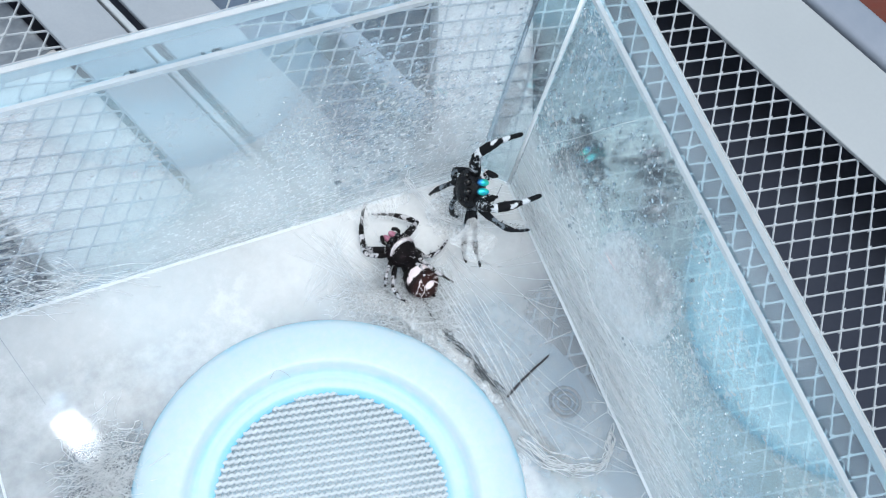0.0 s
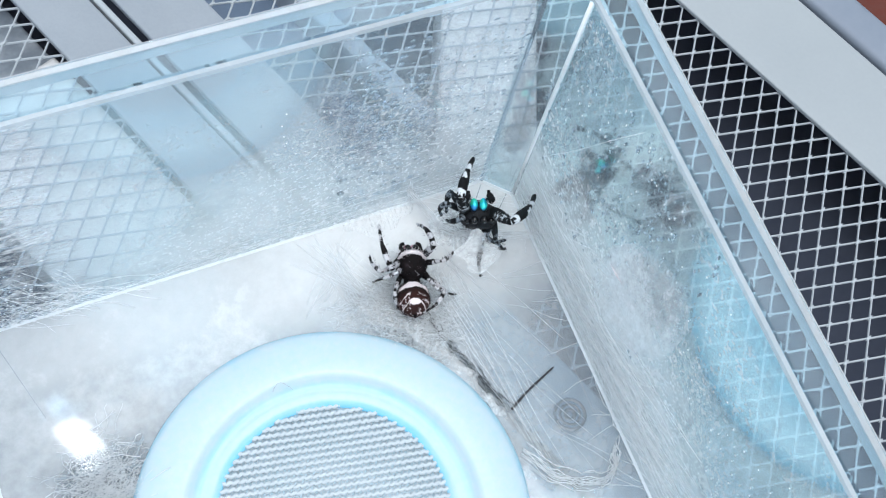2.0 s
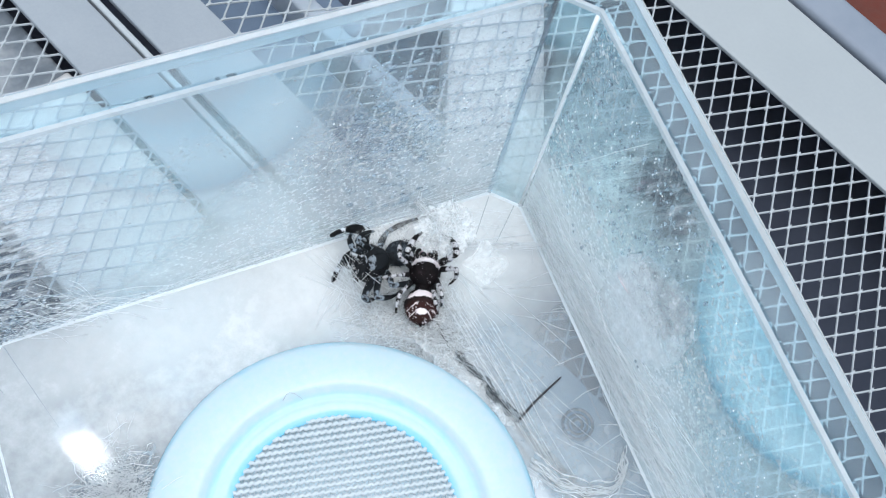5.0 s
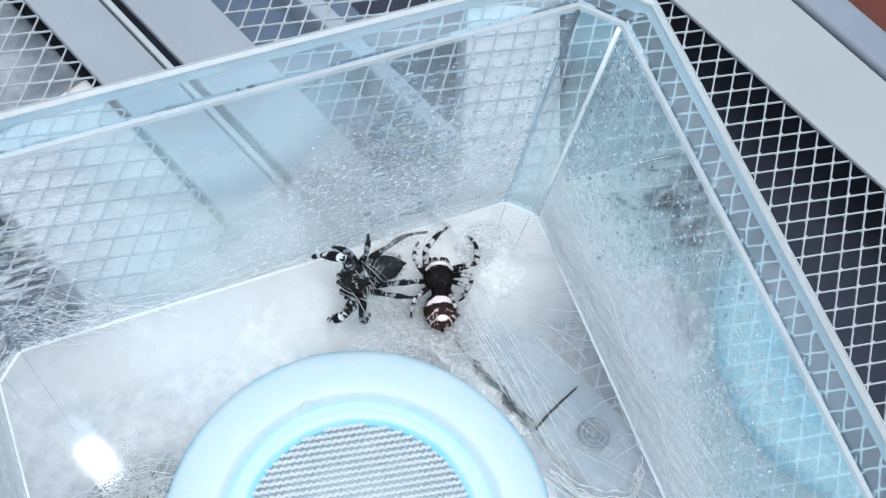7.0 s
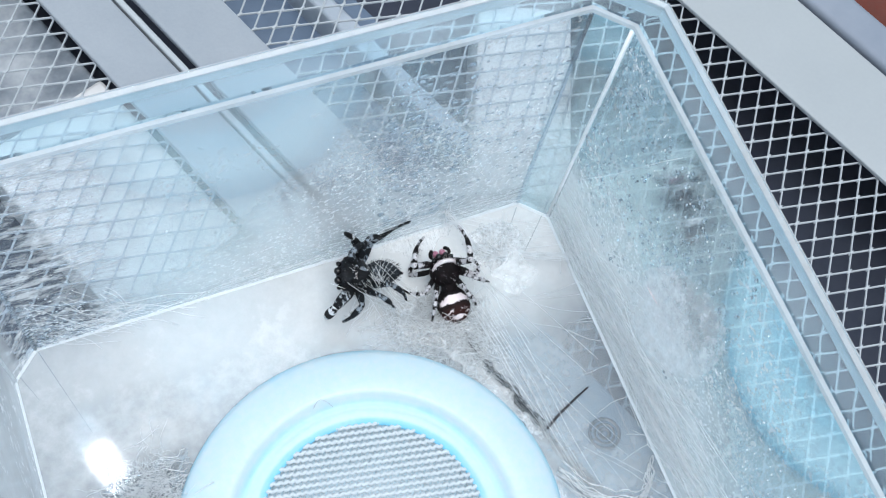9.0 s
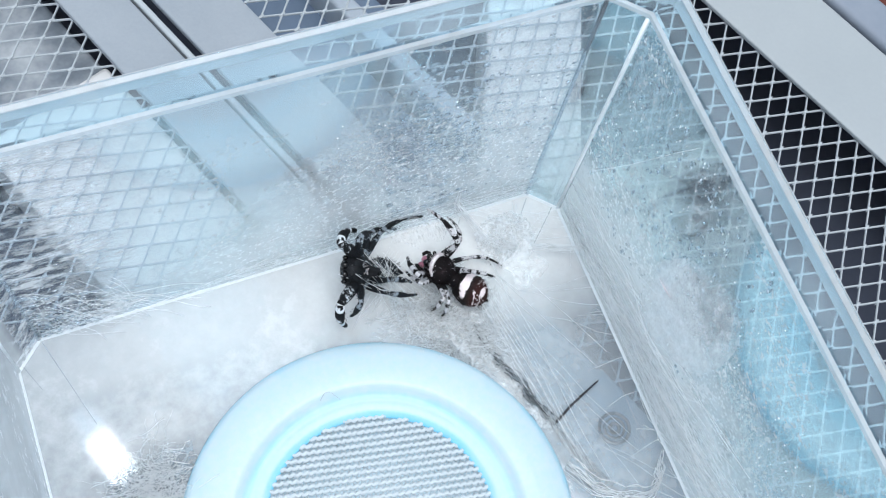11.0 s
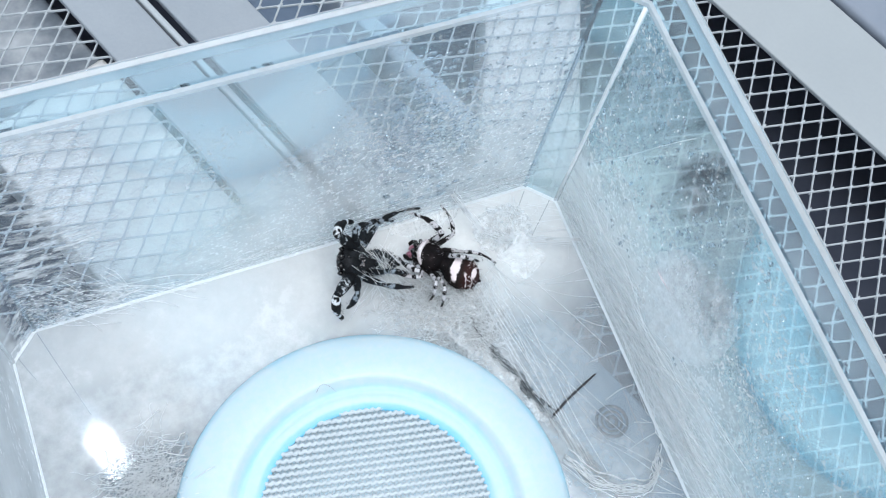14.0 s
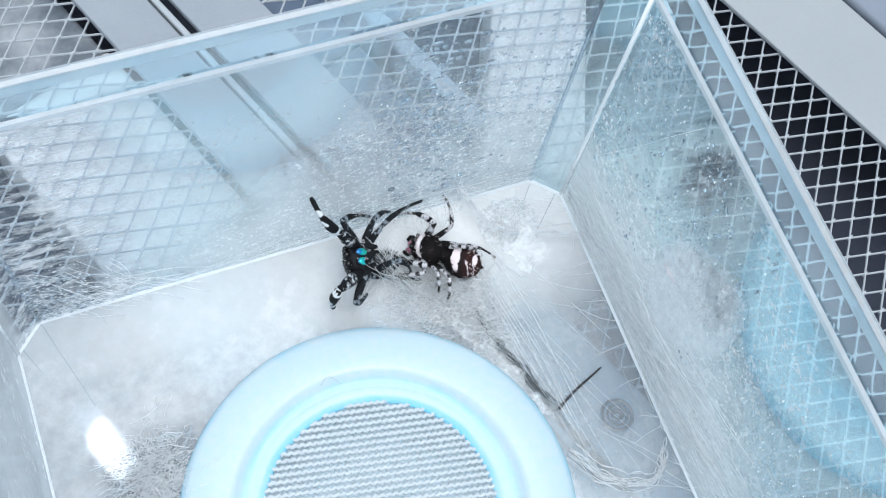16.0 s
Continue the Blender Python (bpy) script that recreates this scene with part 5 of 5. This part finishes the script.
MALE_FEET = {
    "L1": [(0, 126.6, -7.7, 31.1, 64), (1, 126.6, -7.7, 31.1, 64), (1.5, 118.8, -4.9, 23.9, 56), (2, 117.3, -2.9, 21.4, 58), (2.5, 116.8, -2.3, 24.3, -104), (2.7, 107.7, -6.3, 6, -139), (3, 98.2, -3.9, 15.2, -192), (3.5, 86.1, -5.6, 14.6, -214), (4, 86.7, -3.8, 12.6, -248), (6.4, 72.8, -3.1, 10.2, -402), (7.6, 72.8, -3.1, 10.2, -402), (8.5, 77.4, -1.5, 18, -269), (11, 79, -0.7, 10.5, -399), (14.7, 79, -0.7, 10.5, -399), (14.95, 64.6, -1, 24.4, -473), (15.3, 64.6, -1, 24.4, -473), (16, 67.4, -1.3, 27.5, -536)],
    "L2": [(0, 115.5, -6.7, 5.3, -36), (1, 115.5, -6.7, 5.3, -36), (1.5, 114.3, -6, 3.1, -14), (2, 111.7, -6.7, 3.2, 67), (2.5, 115.5, -13.5, 8.7, 49), (2.7, 108.1, -7.8, 4, -21), (3, 102.1, -1.3, 4.9, -127), (3.5, 91.8, -1.2, 9.9, -187), (4, 92.7, -3.5, 6.9, -77), (6.4, 77.6, -2.7, 11.3, -38), (7.6, 77.6, -2.7, 11.3, -38), (8.5, 82.6, -3.7, 12.6, 51), (11, 82.1, -3.2, 12.3, 20), (14.7, 82.1, -3.2, 12.3, 20), (14.95, 83.4, -0.5, 6.8, -77), (15.3, 83.4, -0.5, 6.8, -77), (16, 82.2, -0.6, 7.3, -37)],
    "L3": [(0, 108.8, -4.5, 5.5, -88), (1, 108.8, -4.5, 5.5, -88), (1.5, 111.5, -7, 4.7, -25), (2, 108.7, -9.1, 9.1, -1), (2.5, 114.4, -13.4, 8.4, -44), (2.7, 109.5, -10.4, 2, -65), (3, 105.5, -3.4, 7.4, -96), (3.5, 98.2, -1.2, 2.1, -135), (4, 94.8, -4.6, 6.2, -61), (6.4, 86.4, -2.3, 11.5, 54), (7.6, 86.4, -2.3, 11.5, 54), (8.5, 86.4, -3, 10.6, 54), (11, 89.5, -0.5, 3.6, -47), (14.7, 89.5, -0.5, 3.6, -47), (14.95, 89.4, -0.5, 3.2, -24), (15.3, 89.4, -0.5, 3.2, -24), (16, 87.1, -0.5, 6.3, 35)],
    "L4": [(0, 114.2, -11, 2.3, -126), (1, 114.2, -11, 2.3, -126), (1.5, 110.9, -11.1, 7.3, -84), (2, 109.9, -9.8, 7.2, -42), (2.5, 115.5, -11.5, 2.2, -48), (2.7, 111.5, -12.7, 2, -47), (3, 112.2, -2.6, 11.4, -46), (3.5, 100, -1.7, 6.8, -78), (4, 110.5, -1.5, 1.7, -105), (6.4, 101.7, -3.2, 4.4, -55), (7.6, 101.7, -3.2, 4.4, -55), (8.5, 94.3, -0.6, 11.3, -104), (11, 95.8, -0.5, 6.7, -50), (14.7, 95.8, -0.5, 6.7, -50), (14.95, 95.7, -0.5, 6.7, -69), (15.3, 95.7, -0.5, 6.7, -69), (16, 94.3, -1.7, 10.5, -57)],
    "R1": [(0, 126.6, -20.7, 25.5, -43), (1, 126.6, -20.7, 25.5, -43), (1.5, 127.2, -17.9, 25.2, -67), (2, 128.4, -14.5, 17.6, 15), (2.5, 122.3, -10.7, 14.8, -26), (2.7, 119, -6, 7, -27), (3, 96.1, -8.3, 0.6, -28), (3.5, 91.9, -10.5, 1.3, 51), (4, 86.5, -21.3, 18.9, -129), (6.4, 72.7, -15.3, 0.8, -299), (7.6, 72.7, -15.3, 0.8, -299), (8.5, 69.5, -12.7, 1, -312), (11, 70.7, -18.9, 1.4, -326), (14.7, 70.7, -18.9, 1.4, -326), (14.95, 68.1, -17.8, 1.6, -322), (15.3, 68.1, -17.8, 1.6, -322), (16, 67.9, -17.3, 1.8, -306)],
    "R2": [(0, 126.4, -22.2, 9.9, 22), (1, 126.4, -22.2, 9.9, 22), (1.5, 121.9, -17.8, 3, 108), (2, 122.3, -17.9, 3.9, 131), (2.5, 124.3, -17.2, 5.4, 111), (2.7, 119.2, -10.5, 5, 87), (3, 92.5, -8.4, 10.1, 50), (3.5, 95.4, -13.6, 3.7, 48), (4, 93.1, -16.6, 1.5, 47), (6.4, 82.1, -17.3, 1.4, 29), (7.6, 82.1, -17.3, 1.4, 29), (8.5, 72.5, -17.6, 5.4, 35), (11, 71.9, -18.1, 4.8, 13), (14.7, 71.9, -18.1, 4.8, 13), (14.95, 76.8, -16, 2.6, 6), (15.3, 76.8, -16, 2.6, 6), (16, 76, -17.1, 3.6, 33)],
    "R3": [(0, 113.4, -25.3, 4.9, 21), (1, 113.4, -25.3, 4.9, 21), (1.5, 109.6, -15.3, 5, 63), (2, 121.5, -19.8, 3.6, 92), (2.5, 120.2, -19.3, 3, 89), (2.7, 116.9, -13.4, 3, 23), (3, 107.4, -13.4, 3.9, -77), (3.5, 106.6, -13.7, 5.4, -72), (4, 95, -17.1, 1.1, 35), (6.4, 92.3, -18.7, 6.5, -75), (7.6, 92.3, -18.7, 6.5, -75), (8.5, 84.4, -17.4, 4, -70), (11, 88.2, -17.7, 4.1, -58), (14.7, 88.2, -17.7, 4.1, -58), (14.95, 90, -16.4, 0.9, -237), (15.3, 90, -16.4, 0.9, -237), (16, 89.3, -16.9, 1.5, -231)],
    "R4": [(0, 107.5, -26.8, 15.6, -47), (1, 107.5, -26.8, 15.6, -47), (1.5, 110.5, -29.1, 15.8, -108), (2, 109.6, -28, 15.1, -135), (2.5, 109.3, -24.9, 10.6, -146), (2.7, 115.3, -14, 2, -177), (3, 110.6, -2.1, 3.2, -224), (3.5, 110.6, -3.3, 4.9, -393), (4, 99.1, -16, 0.6, -369), (6.4, 95.4, -14.9, 4.6, -437), (7.6, 95.4, -14.9, 4.6, -437), (8.5, 89.1, -16.2, 1, -442), (11, 88.6, -13.6, 1.7, -439), (14.7, 88.6, -13.6, 1.7, -439), (14.95, 87.9, -15.1, 2.2, -448), (15.3, 87.9, -15.1, 2.2, -448), (16, 87.5, -15, 2, -440)],
}


def basis(origin, forward, up):
    y = Vector(forward).normalized()
    z = Vector(up)
    z = (z - y * z.dot(y)).normalized()
    x = y.cross(z)
    return Matrix(((x.x, y.x, z.x, origin[0]), (x.y, y.y, z.y, origin[1]), (x.z, y.z, z.z, origin[2]), (0, 0, 0, 1)))


def blend_rows(rows, t):
    """Rows (seconds, vector) read at t, straight between rows."""
    if t <= rows[0][0]:
        return rows[0][1]
    for (a, p), (b, q) in zip(rows, rows[1:]):
        if t <= b:
            return p.lerp(q, (t - a) / (b - a))
    return rows[-1][1]


def spider_rows(bodies, legs, feet, root, times, rise):
    """Keys a body, and every leg so that its foot stands where the rows say, with the knee raised."""
    bodies = [(t, m) for t, m in bodies]
    place = []
    for t in times:
        a = max((b for b in bodies if b[0] <= t + 1e-6), key=lambda b: b[0])
        c = min((b for b in bodies if b[0] >= t - 1e-6), key=lambda b: b[0], default=a)
        k = 0 if c[0] == a[0] else (t - a[0]) / (c[0] - a[0])
        place.append((t, a[1].lerp(c[1], k)))
    walk(root, [(t, Matrix.Translation(m.translation * MM) @ m.to_3x3().to_4x4()) for t, m in place])
    for name, hip, l1, l2, up, low in legs:
        rows_up, rows_low = [], []
        for t, m in place:
            spot = blend_rows(feet[name], t)
            foot, turn = Vector(spot[:3]), radians(spot[3])
            inv = m.inverted()
            fl = inv @ foot
            lift = (inv.to_3x3() @ Vector((0, 0, 1)))
            d = fl - hip
            reach = min(max(d.length, abs(l1 - l2) + 0.6), l1 + l2 - 0.15)
            d.normalize()
            a = (l1 * l1 - l2 * l2 + reach * reach) / (2 * reach)
            h = math.sqrt(max(l1 * l1 - a * a, 0))
            out = Vector((hip.x, 0, 0)).normalized()
            bend = lift * rise + out * 0.7
            bend = (bend - d * bend.dot(d)).normalized()
            for less in (1.0, 0.8, 0.6, 0.4, 0.2, 0.0):      # keep the knee clear of the floor
                side = Matrix.Rotation(turn * less, 3, d) @ bend
                knee = hip + d * a + side * h
                if (m @ knee).z > 0.9:
                    break
            bend = side
            tip = hip + d * reach
            mu = basis(hip * MM, knee - hip, bend)
            ml = basis(knee * MM, tip - knee, bend)
            rows_up.append((t, mu))
            rows_low.append((t, mu.inverted() @ ml))
        walk(up, rows_up)
        walk(low, rows_low)


def motions():
    spider_rows([(t, pose(x, y, 4.2, 0, 0, a) @ pose(0, 0, 0, p)) for t, x, y, a, p in FEMALE_BODY], female_legs,
                {k: [(t, Vector((x, y, z, a))) for t, x, y, z, a in r] for k, r in FEMALE_FEET.items()}, female,
                [0, 1, 1.25, 1.5, 2, 2.5, 3, 3.5, 4.2, 5, 5.7, 6.4, 7.6, 8.05, 8.5, 9.3, 10.2, 11, 12.5, 13.4, 13.75, 14.1, 14.4, 15, 16], 1.0)
    spider_rows([(t, basis(p, a, b)) for t, p, a, b in MALE_BODY], male_legs,
                {k: [(t, Vector((x, y, z, a))) for t, x, y, z, a in r] for k, r in MALE_FEET.items()}, male,
                [0, 1, 1.25, 1.5, 1.75, 2, 2.25, 2.5, 2.7, 2.85, 3, 3.25, 3.5, 3.75, 4, 4.6, 5.2, 5.8, 6.4, 7.6, 7.9, 8.2, 8.5, 9.3, 10.2, 11, 13, 14.7, 14.8, 14.95, 15.3, 15.65, 16], 0.25)
    walk(male_abdomen, [(t, pose(0, 0, 0.0004, a) @ pose(0, -0.0041, 0)) for t, a in ((0, 8), (2.4, 0), (3.0, -45), (3.5, -65), (4.2, -60), (5.4, 20), (6.5, 74), (8.5, 76), (11, 76), (14.8, 74), (16, 70))])
    walk(female_abdomen, [(t, pose(0, 0, 0.0004, a) @ pose(0, -0.0041, 0)) for t, a in ((0, -30), (2, -30), (4.2, -30), (6.5, -4), (11, -2), (16, -2))])
    walk(silk_rag, [(t, pose(x * MM, y * MM, z * MM, rx, ry, rz)) for t, x, y, z, rx, ry, rz in
                    ((0, 114.5, -9.5, 0.9, 0, 0, 8), (2.2, 114.5, -9.5, 0.9, 0, 0, 8), (2.5, 111, -9.0, 6.0, 10, 0, 4), (2.8, 105, -9.4, 13.6, 16, 4, 0), (3.0, 104.2, -11.0, 13.6, 6, 6, -4), (3.5, 102.7, -11.4, 13.2, 4, -4, 6), (4.2, 102.6, -10.0, 12.4, 12, -8, 10), (5.0, 108, -9.0, 8.0, 8, -4, 10), (6.0, 114.5, -9.5, 0.9, 0, 0, 8), (16, 114.5, -9.5, 0.9, 0, 0, 8))])
    for hinge, jaw in male_jaws:               # jaws tucked back while he rests in the silk
        walk(jaw, [(t, Matrix.Translation(hinge * MM) @ pose(0, 0, 0, fold) @ Matrix.Translation(-hinge * MM)) for t, fold in
                   ((0, -18), (3.0, -18), (4.2, -75), (5.3, -118), (14.8, -118), (15.5, -92), (16, -58))])
    for side, base, palp in male_palps:
        walk(palp, [(t, Matrix.Translation(base * MM) @ pose(0, 0, 0, lift, 0, -side * out)) for t, out, lift in
                    ((0, 22, 5), (2.2, 20, 5), (3.5, -30, -30), (6.5, -46, -40), (11, -46, -40), (14.8, -44, -38), (15.5, -26, -26), (16, -16, -18))])


motions()
